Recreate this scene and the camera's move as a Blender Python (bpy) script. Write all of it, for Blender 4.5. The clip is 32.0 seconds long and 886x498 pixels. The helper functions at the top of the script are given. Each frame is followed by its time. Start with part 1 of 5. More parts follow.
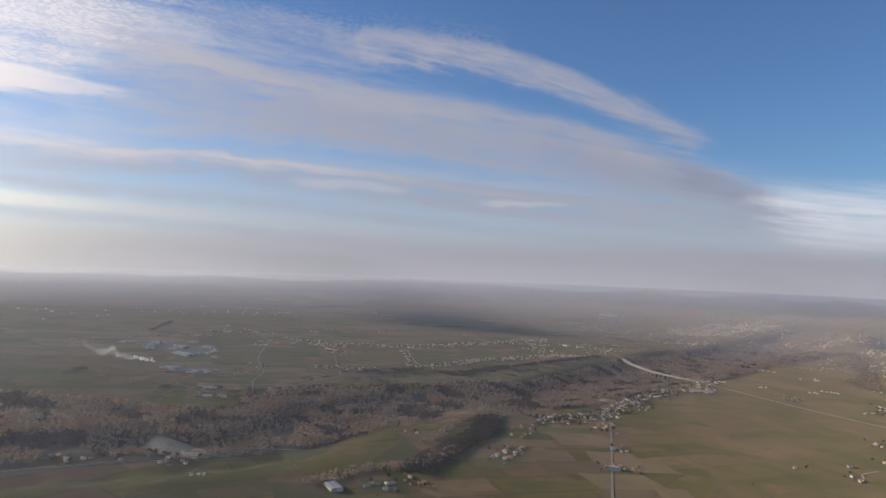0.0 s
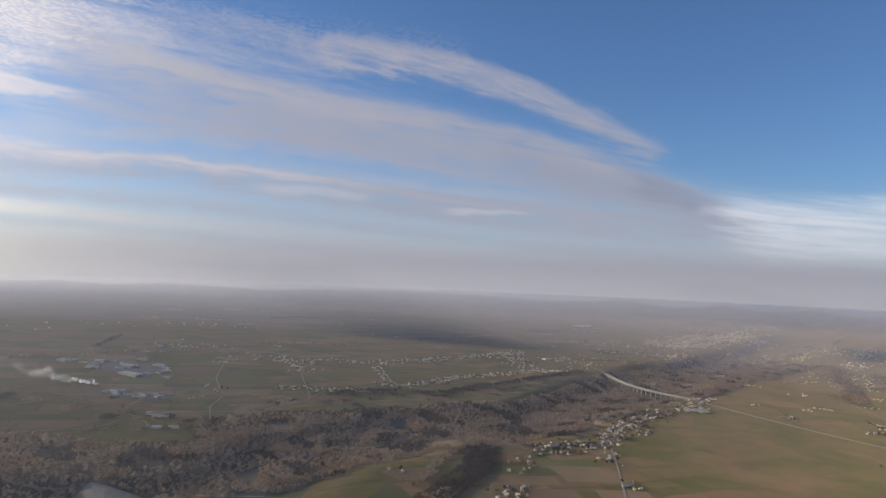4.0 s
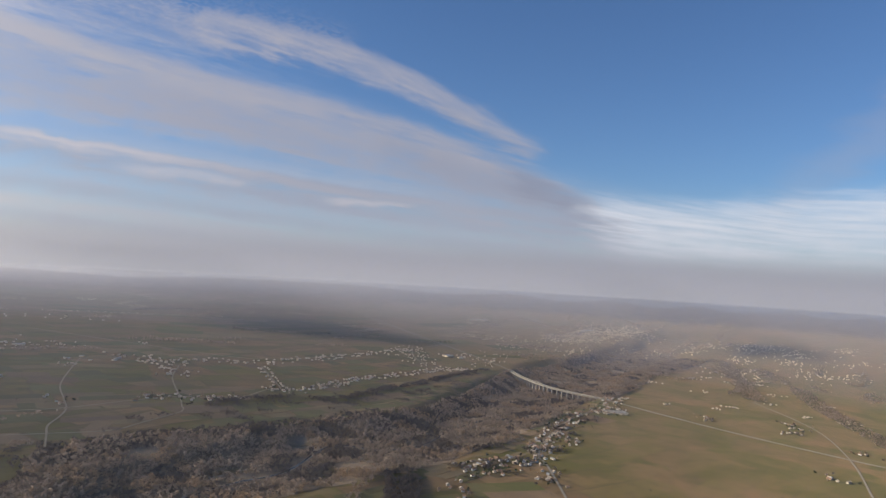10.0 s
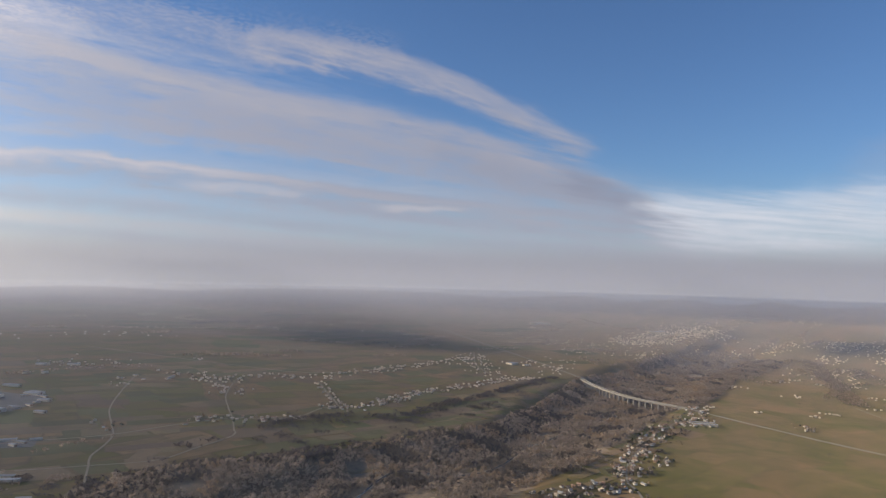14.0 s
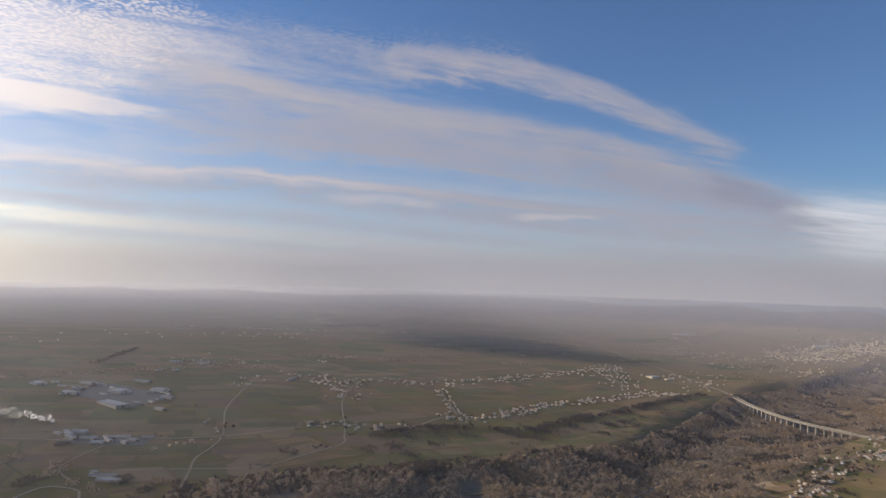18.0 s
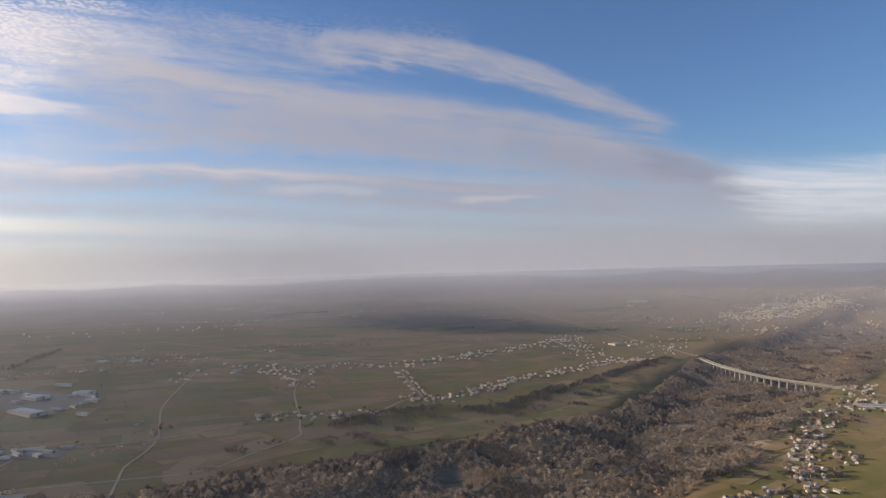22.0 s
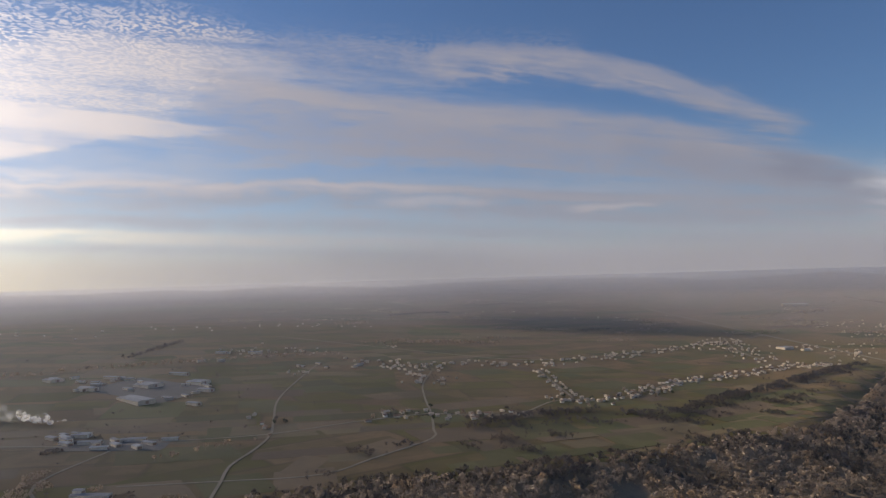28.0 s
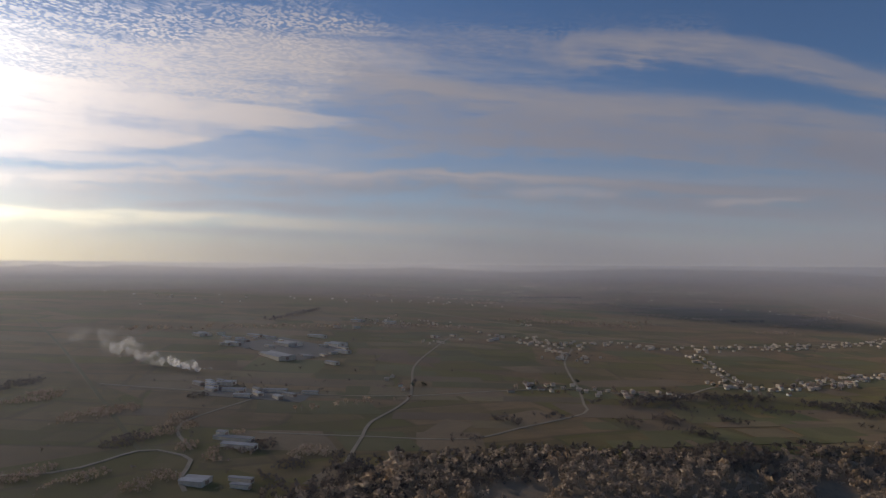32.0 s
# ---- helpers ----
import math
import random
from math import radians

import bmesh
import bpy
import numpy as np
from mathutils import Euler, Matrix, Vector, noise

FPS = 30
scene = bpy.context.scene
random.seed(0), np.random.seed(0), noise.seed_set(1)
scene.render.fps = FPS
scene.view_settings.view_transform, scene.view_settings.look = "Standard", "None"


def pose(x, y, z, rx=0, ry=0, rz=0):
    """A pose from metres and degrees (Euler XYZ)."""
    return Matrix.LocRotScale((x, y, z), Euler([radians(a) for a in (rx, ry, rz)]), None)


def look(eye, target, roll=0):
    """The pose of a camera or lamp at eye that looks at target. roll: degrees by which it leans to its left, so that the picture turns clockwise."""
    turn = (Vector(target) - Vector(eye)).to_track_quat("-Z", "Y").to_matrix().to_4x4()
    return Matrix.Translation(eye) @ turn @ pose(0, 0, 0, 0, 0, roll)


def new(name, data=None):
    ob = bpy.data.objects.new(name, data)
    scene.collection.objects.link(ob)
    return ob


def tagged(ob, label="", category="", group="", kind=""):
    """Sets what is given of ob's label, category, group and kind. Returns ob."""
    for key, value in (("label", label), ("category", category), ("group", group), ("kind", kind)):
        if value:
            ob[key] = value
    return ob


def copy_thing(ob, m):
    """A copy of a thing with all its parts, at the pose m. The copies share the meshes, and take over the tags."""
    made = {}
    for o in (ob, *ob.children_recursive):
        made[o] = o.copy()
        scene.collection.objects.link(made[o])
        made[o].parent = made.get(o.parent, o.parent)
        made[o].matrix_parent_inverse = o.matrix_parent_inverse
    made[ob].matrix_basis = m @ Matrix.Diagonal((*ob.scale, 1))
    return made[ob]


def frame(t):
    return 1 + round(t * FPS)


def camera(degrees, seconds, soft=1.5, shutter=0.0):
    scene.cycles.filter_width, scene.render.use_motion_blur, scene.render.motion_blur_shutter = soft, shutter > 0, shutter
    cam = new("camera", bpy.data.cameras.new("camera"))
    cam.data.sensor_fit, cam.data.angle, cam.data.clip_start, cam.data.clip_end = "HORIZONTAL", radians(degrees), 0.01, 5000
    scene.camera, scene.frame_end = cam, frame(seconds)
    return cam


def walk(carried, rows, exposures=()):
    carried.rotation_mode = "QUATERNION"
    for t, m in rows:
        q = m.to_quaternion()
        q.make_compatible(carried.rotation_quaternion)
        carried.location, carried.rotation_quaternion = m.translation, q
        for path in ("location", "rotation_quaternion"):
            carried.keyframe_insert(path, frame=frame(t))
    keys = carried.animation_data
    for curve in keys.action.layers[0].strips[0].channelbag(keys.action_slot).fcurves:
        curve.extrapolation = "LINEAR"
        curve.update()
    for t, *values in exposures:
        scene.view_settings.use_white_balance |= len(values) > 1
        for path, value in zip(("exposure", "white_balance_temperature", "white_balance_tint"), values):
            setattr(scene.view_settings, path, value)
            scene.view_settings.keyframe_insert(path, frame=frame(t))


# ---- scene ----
def view(x, y, z, turn, up, lean):
    return pose(x, y, z, 90 + up, 0, turn) @ pose(0, 0, 0, 0, 0, lean)


# seconds, x, y, z, heading to the left of north, pitch, lean
PATH = [
    (0, 6.1, 11.5, 269.8, -0.12, 1.42, 2.06),
    (0.5, 1.9, 28.5, 271.2, -0.58, 1.45, 2.24),
    (1, -2.4, 45.4, 272.8, -1.43, 1.53, 2.13),
    (1.5, -7.0, 62.4, 274.3, -1.57, 1.74, 2.02),
    (2, -12.0, 79.6, 275.5, -2.80, 1.88, 2.23),
    (2.5, -17.2, 96.8, 275.9, -1.66, 2.06, 2.58),
    (4.5, -38.9, 165.9, 274.5, -5.42, 2.20, 2.07),
    (5, -44.6, 183.0, 274.0, -8.78, 2.02, 2.34),
    (5.5, -50.1, 200.2, 273.2, -11.05, 1.91, 2.54),
    (6, -54.5, 217.6, 272.0, -11.97, 1.87, 2.12),
    (6.5, -57.2, 235.4, 270.5, -13.01, 1.69, 2.29),
    (7, -57.7, 253.3, 268.7, -12.27, 1.91, 2.93),
    (7.5, -57.1, 271.2, 266.8, -10.92, 2.09, 2.14),
    (8, -56.8, 289.1, 265.2, -10.18, 2.07, 4.33),
    (8.5, -57.7, 306.0, 264.3, -10.32, 1.94, 4.11),
    (9, -60.1, 321.9, 264.1, -8.87, 2.20, 4.49),
    (9.5, -64.5, 336.3, 264.9, -10.13, 2.11, 4.28),
    (10, -69.9, 349.4, 266.0, -13.52, 1.97, 3.37),
    (10.5, -74.9, 362.2, 267.1, -15.10, 2.18, 2.97),
    (11, -78.2, 374.9, 268.1, -17.11, 2.06, 2.83),
    (11.5, -79.4, 387.4, 269.0, -17.61, 2.15, 3.13),
    (12, -79.0, 399.6, 269.7, -17.33, 2.42, 1.92),
    (12.5, -76.9, 412.3, 270.2, -17.38, 2.00, 2.11),
    (13, -73.3, 425.6, 270.1, -14.99, 2.00, 2.21),
    (13.5, -68.1, 440.0, 269.3, -12.37, 2.29, 1.63),
    (14, -61.6, 455.4, 267.7, -8.84, 2.08, 1.40),
    (14.5, -55.8, 470.5, 265.6, -5.47, 2.22, 2.37),
    (16.5, -42.7, 524.9, 256.2, -2.93, 2.04, 1.11),
    (17, -39.8, 538.0, 254.6, -1.67, 2.27, 1.36),
    (17.5, -36.8, 550.5, 253.4, -0.14, 2.35, 1.34),
    (18, -33.4, 562.4, 252.3, 2.66, 2.53, 1.71),
    (18.5, -30.3, 574.1, 250.5, 5.70, 2.53, 1.76),
    (19, -28.2, 585.8, 247.9, 7.52, 2.60, 1.86),
    (19.5, -28.3, 597.7, 244.6, 8.72, 2.56, 2.27),
    (20, -30.8, 610.2, 241.0, 7.00, 2.62, 1.42),
    (20.5, -35.3, 623.5, 237.3, 4.80, 2.46, 1.74),
    (21, -41.0, 637.6, 233.7, 3.59, 2.19, 0.63),
    (21.5, -48.1, 651.7, 229.9, 0.97, 0.91, -0.65),
    (22, -56.1, 665.7, 225.5, -2.17, 1.27, -1.62),
    (22.5, -64.4, 679.4, 221.4, -4.09, 1.09, -2.62),
    (23, -72.9, 692.5, 217.7, -6.18, 1.42, -2.46),
    (23.5, -81.0, 705.1, 214.3, -9.01, 0.93, -2.96),
    (24, -87.3, 717.5, 210.7, -12.07, 1.44, -3.28),
    (24.5, -91.0, 730.0, 206.7, -14.58, 1.69, -3.73),
    (26.5, -95.8, 781.6, 190.9, -11.50, 1.39, -3.58),
    (27, -98.1, 796.1, 187.1, -7.87, 2.07, -3.32),
    (27.5, -101.9, 811.8, 183.2, -1.51, 1.89, -2.65),
    (28, -106.8, 827.9, 178.8, 7.42, 2.43, -1.65),
    (28.5, -112.5, 842.5, 173.9, 13.84, 2.30, -0.32),
    (29, -118.0, 854.5, 169.0, 19.70, 1.99, -0.32),
    (29.5, -123.2, 862.9, 164.5, 22.25, 2.42, -0.39),
    (30, -128.3, 868.7, 160.4, 21.29, 2.40, 0.24),
    (30.5, -132.9, 872.6, 156.7, 19.26, 1.95, -0.14),
    (31, -136.9, 875.3, 153.5, 18.04, 2.42, -0.56),
    (31.5, -140.8, 877.5, 150.1, 17.82, 1.98, 0.96),
    (32, -144.7, 879.6, 146.7, 18.11, 1.72, 0.46),
]
cam = camera(67.19, 32.0, soft=1.2)
walk(cam, [(r[0], view(*r[1:])) for r in PATH], [(0, 0.17, 6500, 10), (13, 0.17, 6520, 10), (17, 0.16, 6720, 11), (20, 0.10, 6850, 12), (23, 0.26, 6720, 11), (26, 0.27, 6720, 11), (27.5, 0.10, 6800, 12), (28.5, -0.42, 6800, 12), (29.3, -0.60, 6750, 12), (32, -0.60, 6750, 12)])

# ---- light ----
SUN_TURN, SUN_UP = 78.0, 20.0  # degrees to the left of north, degrees above the horizon
SUN_WAY = Vector((-math.sin(radians(SUN_TURN)) * math.cos(radians(SUN_UP)), math.cos(radians(SUN_TURN)) * math.cos(radians(SUN_UP)), math.sin(radians(SUN_UP))))
sun = new("sun", bpy.data.lights.new("sun", "SUN"))
sun.data.energy, sun.data.angle, sun.data.color = 5.7, radians(0.6), (1.0, 0.87, 0.70)
sun.matrix_world = look(SUN_WAY * 100, (0, 0, 0))


class Graph:
    """Short calls for building a node tree."""

    def __init__(self, tree):
        self.tree = tree
        tree.nodes.clear()

    def node(self, kind, *inputs, **settings):
        n = self.tree.nodes.new(kind)
        for key, value in settings.items():
            if key in n.inputs:
                self.put(n.inputs[key], value)
            elif key == "operation":
                n.operation = value
            elif key == "data_type":
                n.data_type = value
            elif key == "feature":
                n.feature = value
            elif key == "sky_type":
                n.sky_type = value
            elif key == "interpolation_type":
                n.interpolation_type = value
        for socket, value in zip(n.inputs, inputs):
            if value is not None:
                self.put(socket, value)
        return n

    def put(self, socket, value):
        if isinstance(value, bpy.types.NodeSocket):
            self.tree.links.new(value, socket)
        elif isinstance(value, (tuple, list)) and socket.type == "RGBA" and len(value) == 3:
            socket.default_value = (*value, 1)
        else:
            socket.default_value = value

    def math(self, operation, a, b=None, c=None):
        return self.node("ShaderNodeMath", a, b, c, operation=operation).outputs[0]

    def dot(self, a, b):
        return self.node("ShaderNodeVectorMath", a, b, operation="DOT_PRODUCT").outputs["Value"]

    def ramp(self, value, low, high, a=0.0, b=1.0):
        n = self.node("ShaderNodeMapRange", value, low, high, a, b, interpolation_type="SMOOTHSTEP")
        return n.outputs[0]

    def mix(self, factor, a, b):
        n = self.node("ShaderNodeMix", data_type="RGBA")
        self.put(n.inputs[0], factor), self.put(n.inputs[6], a), self.put(n.inputs[7], b)
        return n.outputs[2]

    def noise(self, vector, scale, detail=3.0, rough=0.5, warp=0.0):
        n = self.node("ShaderNodeTexNoise", Scale=scale, Detail=detail, Roughness=rough, Distortion=warp)
        self.put(n.inputs["Vector"], vector)
        return n.outputs[0]

    def xyz(self, x, y, z):
        return self.node("ShaderNodeCombineXYZ", x, y, z).outputs[0]


# the mist low in the sky and the haze at the horizon, away from the sun and towards it
MIST_AWAY, MIST_SUN = (0.335, 0.345, 0.41), (1.75, 1.60, 1.22)
HAZE_AWAY, HAZE_SUN = (0.285, 0.285, 0.33), (0.92, 0.85, 0.68)


def build_sky():
    world = bpy.data.worlds.new("sky")
    scene.world, world.use_nodes = world, True
    g = Graph(world.node_tree)
    way = g.node("ShaderNodeTexCoord").outputs["Generated"]
    x, y, z = g.node("ShaderNodeSeparateXYZ", way).outputs
    sky = g.node("ShaderNodeTexSky", sky_type="NISHITA")
    sky.sun_disc, sky.sun_elevation, sky.sun_rotation = False, radians(SUN_UP), radians(-SUN_TURN)
    sky.altitude, sky.air_density, sky.dust_density, sky.ozone_density = 300, 1.0, 0.6, 2.5
    blue = g.node("ShaderNodeVectorMath", sky.outputs[0], (0.066, 0.083, 0.108), operation="MULTIPLY").outputs[0]
    # bearing to the left of north and height above the horizon, in degrees
    turn = g.math("MULTIPLY", g.math("ARCTAN2", g.math("MULTIPLY", x, -1.0), y), 57.296)
    rise = g.math("MULTIPLY", g.math("ARCSINE", z), 57.296)
    sunward = g.dot(way, tuple(SUN_WAY))
    glow = g.math("POWER", g.math("MAXIMUM", sunward, 0.0), 30.0)
    side = g.math("POWER", g.math("MAXIMUM", g.math("MULTIPLY_ADD", sunward, 0.5, 0.5), 0.0), 8.0)

    wide = g.math("POWER", g.math("MAXIMUM", sunward, 0.0), 9.0)

    def along(line, at):
        """A height that runs from point to point (bearing, height), from right to left."""
        (t0, h0), (t1, h1) = line[0], line[1]
        lean = (h1 - h0) / (t1 - t0)
        made = g.math("MULTIPLY_ADD", g.math("SUBTRACT", at, t0), lean, h0)
        for (ta, ha), (tb, hb) in zip(line[1:], line[2:]):
            steep = (hb - ha) / (tb - ta)
            made = g.math("MULTIPLY_ADD", g.math("MAXIMUM", g.math("SUBTRACT", at, ta), 0.0), steep - lean, made)
            lean = steep
        return made

    # the great band of cloud that runs down to the right gives the streaks their slope
    BAND = [(-34, 2.0), (-30, 3.6), (-26, 6.9), (-21.9, 8.8), (-16, 10.6), (-9.6, 12.5), (-2.6, 13.8), (4.7, 14.7), (12, 15.6), (19.3, 16.2), (26, 17.2), (50, 16.5)]
    level = g.math("DIVIDE", rise, along([(-70, 5), (-42, 6), (-30, 8), (-20, 10.5), (-8, 13.4), (6, 15.6), (22, 17), (90, 17)], turn))

    def grain(wide, tall, shift, detail, rough, swirl):
        return g.noise(g.xyz(g.math("MULTIPLY", turn, wide), g.math("MULTIPLY", level, tall), shift), 1.0, detail, rough, swirl)

    def centred(value, size):
        return g.math("MULTIPLY", g.math("SUBTRACT", value, 0.5), size)

    broad, puffy = grain(0.07, 2.6, 0.0, 4, 0.55, 0.5), grain(0.22, 4.5, 2.0, 6, 0.6, 0.6)
    streak, fine = grain(0.075, 13.0, 4.0, 6, 0.60, 0.3), grain(0.42, 34.0, 9.0, 6, 0.66, 0.3)
    bent = g.math("ADD", turn, g.math("ADD", centred(broad, 9.0), centred(puffy, 5.0)))
    calm = g.ramp(rise, 1.0, 12.0, 0.25, 1.0)
    high = g.math("ADD", rise, g.math("MULTIPLY", g.math("ADD", centred(puffy, 2.4), g.math("ADD", centred(streak, 1.5), centred(fine, 0.9))), calm))
    ragged = g.math("ADD", centred(streak, 1.0), centred(fine, 0.55))

    body = g.ramp(g.math("ADD", g.math("MULTIPLY", streak, 0.45), g.math("ADD", g.math("MULTIPLY", puffy, 0.40), g.math("MULTIPLY", fine, 0.15))), 0.34, 0.64, 0.50, 1.0)

    def bank(amount, top, low, right, left, soft=(0.5, 0.9), ends=3.0, rough=0.5, drift=1.0):
        """How thick a bank of cloud lies between an upper and a lower line and two bearings."""
        up, down = soft[0] * 1.7, soft[1] * 1.9
        across = turn if drift == 0 else bent
        height = g.math("ADD", rise, centred(fine, 0.7)) if drift == 0 else high
        over, under = g.math("SUBTRACT", along(top, across), height), g.math("SUBTRACT", height, along(low, across))
        m = g.math("MULTIPLY", g.ramp(over, -up, up), g.ramp(under, -down, down))
        m = g.math("MULTIPLY", m, g.math("MULTIPLY", g.ramp(across, right - ends, right + ends), g.ramp(across, left + ends, left - ends)))
        m = g.math("ADD", m, g.math("MULTIPLY", g.math("MULTIPLY", ragged, rough * 1.5), g.ramp(m, 0.02, 0.4)))
        return g.math("MULTIPLY", g.ramp(m, 0.0, 1.15), g.math("MULTIPLY", body, amount))

    def lit(tone):
        near, nearer = (tuple(c * k for c, k in zip(tone, by)) for by in ((2.3, 2.2, 2.0), (5.8, 5.6, 5.0)))
        return g.mix(glow, g.mix(wide, g.mix(side, tone, near), nearer), (12.5, 12.0, 10.8))

    WHITE, PALE, MID, GREY, SLATE = (0.475, 0.457, 0.50), (0.36, 0.355, 0.412), (0.30, 0.305, 0.372), (0.265, 0.285, 0.365), (0.20, 0.225, 0.31)
    colour = blue

    def lay(mask, tone):
        nonlocal colour
        colour = g.mix(mask, colour, lit(tone))

    # thin veil behind all of it
    lay(bank(0.68, [(-36, 5), (-24, 8), (0, 14.5), (20, 17), (55, 17.5)], [(-36, 0), (55, 0)], -33, 95, (1.5, 1.0), 6, 0.9), (0.36, 0.39, 0.48))
    # high sheet along the top, combed into ripples
    lay(bank(0.40, [(-3, 18.4), (7, 19.3), (17, 20.0), (27, 20.0), (35, 19.0), (45, 16.8), (55, 16)], [(-3, 16.8), (7, 16.2), (22, 16.0), (55, 13.5)], 0, 52, (0.5, 1.2), 4, 1.3), PALE)
    lay(bank(0.50, [(18, 17.8), (26, 19.4), (35, 18.8), (44, 16.6), (60, 16)], [(18, 16.5), (26, 14.0), (34, 13.6), (60, 13)], 21, 46, (0.6, 0.9), 3, 0.8), WHITE)
    # arm of cloud with a rounded end
    ARM = [(-22, 9.9), (-20, 11.0), (-15.6, 13.1), (-10.8, 15.4), (-5, 17.5), (2, 18.2), (8, 18.0)]
    lay(bank(0.86, [(t, h + 1.0) for t, h in ARM], [(t, h - 1.3) for t, h in ARM], -20.5, 9, (0.45, 0.6), 2.2, 0.5), PALE)
    lay(bank(0.5, [(t, h - 0.3) for t, h in ARM], [(t, h - 1.5) for t, h in ARM], -20.0, -12, (0.5, 0.5), 2.0, 0.6), GREY)
    # the great band: bright along its upper edge, grey below
    lay(bank(0.72, BAND, [(t, h - 4.6) for t, h in BAND], -29, 27, (0.5, 1.5), 3.0, 0.7), MID)
    lay(bank(0.70, [(t, h - 0.1) for t, h in BAND], [(t, h - 1.6) for t, h in BAND], -18, 25, (0.5, 0.9), 3.5, 0.7), PALE)
    lay(bank(0.65, [(t, h - 1.2) for t, h in BAND], [(t, h - 4.0) for t, h in BAND], -28, -6, (0.8, 1.2), 3.0, 0.9), GREY)
    lay(bank(0.65, [(t, h - 0.5) for t, h in BAND], [(t, h - 2.2) for t, h in BAND], -27.5, -19, (0.5, 0.7), 1.6, 0.8), SLATE)
    # softer cloud under the band, with a blue rift
    lay(bank(0.55, [(-10, 9.0), (6, 12.6), (24, 13.4), (50, 13)], [(-10, 7.4), (6, 9.4), (24, 10.2), (50, 9)], -6, 26, (0.8, 0.8), 5, 1.2), MID)
    colour = g.mix(bank(0.42, [(-4, 8.3), (10, 9.4), (30, 9.8)], [(-4, 7.8), (10, 8.7), (30, 8.8)], -2, 26, (0.3, 0.3), 4, 1.2), colour, blue)
    # bright wedge towards the sun
    lay(bank(0.97, [(24, 12.4), (33, 13.3), (41, 13.6), (60, 14.5)], [(24, 12.3), (34, 11.3), (41, 9.3), (52, 8.0), (60, 7.5)], 25.5, 90, (0.16, 0.22), 1.6, 0.5, 0), WHITE)
    lay(bank(0.55, [(26, 8.9), (42, 8.9), (60, 8.6)], [(26, 8.5), (42, 7.9), (60, 7.4)], 28, 90, (0.25, 0.25), 3, 1.2), WHITE)
    # long flat bands over the mist
    LONG = [(-26, 4.6), (-12, 6.2), (2, 7.5), (17, 8.5), (36, 8.1), (51, 6.9), (70, 6)]
    lay(bank(0.80, LONG, [(t, h - 2.6) for t, h in LONG], -26, 95, (0.25, 0.8), 5, 0.8), GREY)
    lay(bank(0.88, LONG, [(t, h - 0.9) for t, h in LONG], 4, 95, (0.22, 0.5), 8, 0.9), WHITE)
    lay(bank(0.60, [(t, h - 0.2) for t, h in LONG], [(t, h - 1.2) for t, h in LONG], -22, 8, (0.3, 0.5), 6, 1.2), PALE)
    lay(bank(0.85, [(2, 6.5), (7, 6.8), (13, 6.9)], [(2, 6.0), (7, 6.1), (13, 6.1)], 3.5, 11.5, (0.2, 0.25), 1.8, 0.5), WHITE)
    lay(bank(0.90, [(-13, 5.4), (-7, 5.7), (-3, 5.7)], [(-13, 5.1), (-7, 5.2), (-3, 5.2)], -10.5, -4.5, (0.16, 0.2), 1.6, 0.4), WHITE)
    # pale cloud low on the right, and a faint slanting trail
    lay(bank(0.92, [(-55, 8.2), (-43, 7.2), (-35, 6.4), (-26, 7.0), (-20, 6.0)], [(-55, 1.0), (-30, 1.5), (-20, 3.0)], -95, -26, (1.0, 1.5), 3.0, 0.8), (0.64, 0.67, 0.74))
    slant = g.math("ADD", g.math("MULTIPLY", bent, 0.77), rise)
    trail = g.math("MULTIPLY", g.math("MULTIPLY", g.ramp(slant, -27.5, -24.0), g.ramp(slant, -20.5, -24.0)), g.math("MULTIPLY", g.ramp(turn, -36.0, -45.0), 0.22))
    lay(trail, PALE)
    # small rippled cells towards the sun
    flat = g.math("MAXIMUM", g.math("ADD", z, 0.02), 0.02)
    cells = g.node("ShaderNodeTexVoronoi", Scale=58.0, Randomness=1.0, feature="SMOOTH_F1")
    g.put(cells.inputs["Vector"], g.xyz(g.math("ADD", g.math("DIVIDE", x, flat), g.math("MULTIPLY", broad, 0.35)), g.math("ADD", g.math("DIVIDE", y, flat), g.math("MULTIPLY", puffy, 0.2)), 0.0))
    lumps = g.ramp(g.math("ADD", cells.outputs["Distance"], centred(fine, 0.22)), 0.60, 0.26)
    spread = bank(1.0, [(20, 20.0), (30, 21.5), (42, 20), (60, 19)], [(20, 17.5), (30, 14.0), (42, 12.0), (60, 12.0)], 24, 95, (1.5, 0.8), 6, 1.4)
    lay(g.math("MULTIPLY", g.math("MULTIPLY_ADD", lumps, 0.80, 0.14), spread), WHITE)
    combed = bank(0.30, [(-8, 19.5), (8, 20.5), (24, 21.0)], [(-8, 17.6), (8, 17.2), (24, 16.6)], -4, 24, (1.0, 1.0), 5, 1.2)
    lay(g.math("MULTIPLY", combed, lumps), PALE)
    # mist over the plain, brighter and yellower towards the sun
    warm = g.math("POWER", side, 1.12)
    mist = g.mix(glow, g.mix(wide, g.mix(warm, MIST_AWAY, MIST_SUN), (8.0, 7.2, 5.0)), (26.0, 23.5, 16.6))
    # a lone peak, faint behind the mist
    peak = g.math("SUBTRACT", g.math("MULTIPLY_ADD", g.math("ABSOLUTE", g.math("SUBTRACT", turn, 36.2)), -0.62, 3.1), g.math("MULTIPLY", fine, 0.7))
    colour = g.mix(g.math("MULTIPLY", g.ramp(g.math("SUBTRACT", peak, rise), -0.1, 0.15), 0.22), colour, (0.30, 0.29, 0.32))
    YELLOW = [(-8, 2.0), (12, 3.6), (36, 4.5), (52, 4.2), (70, 4)]
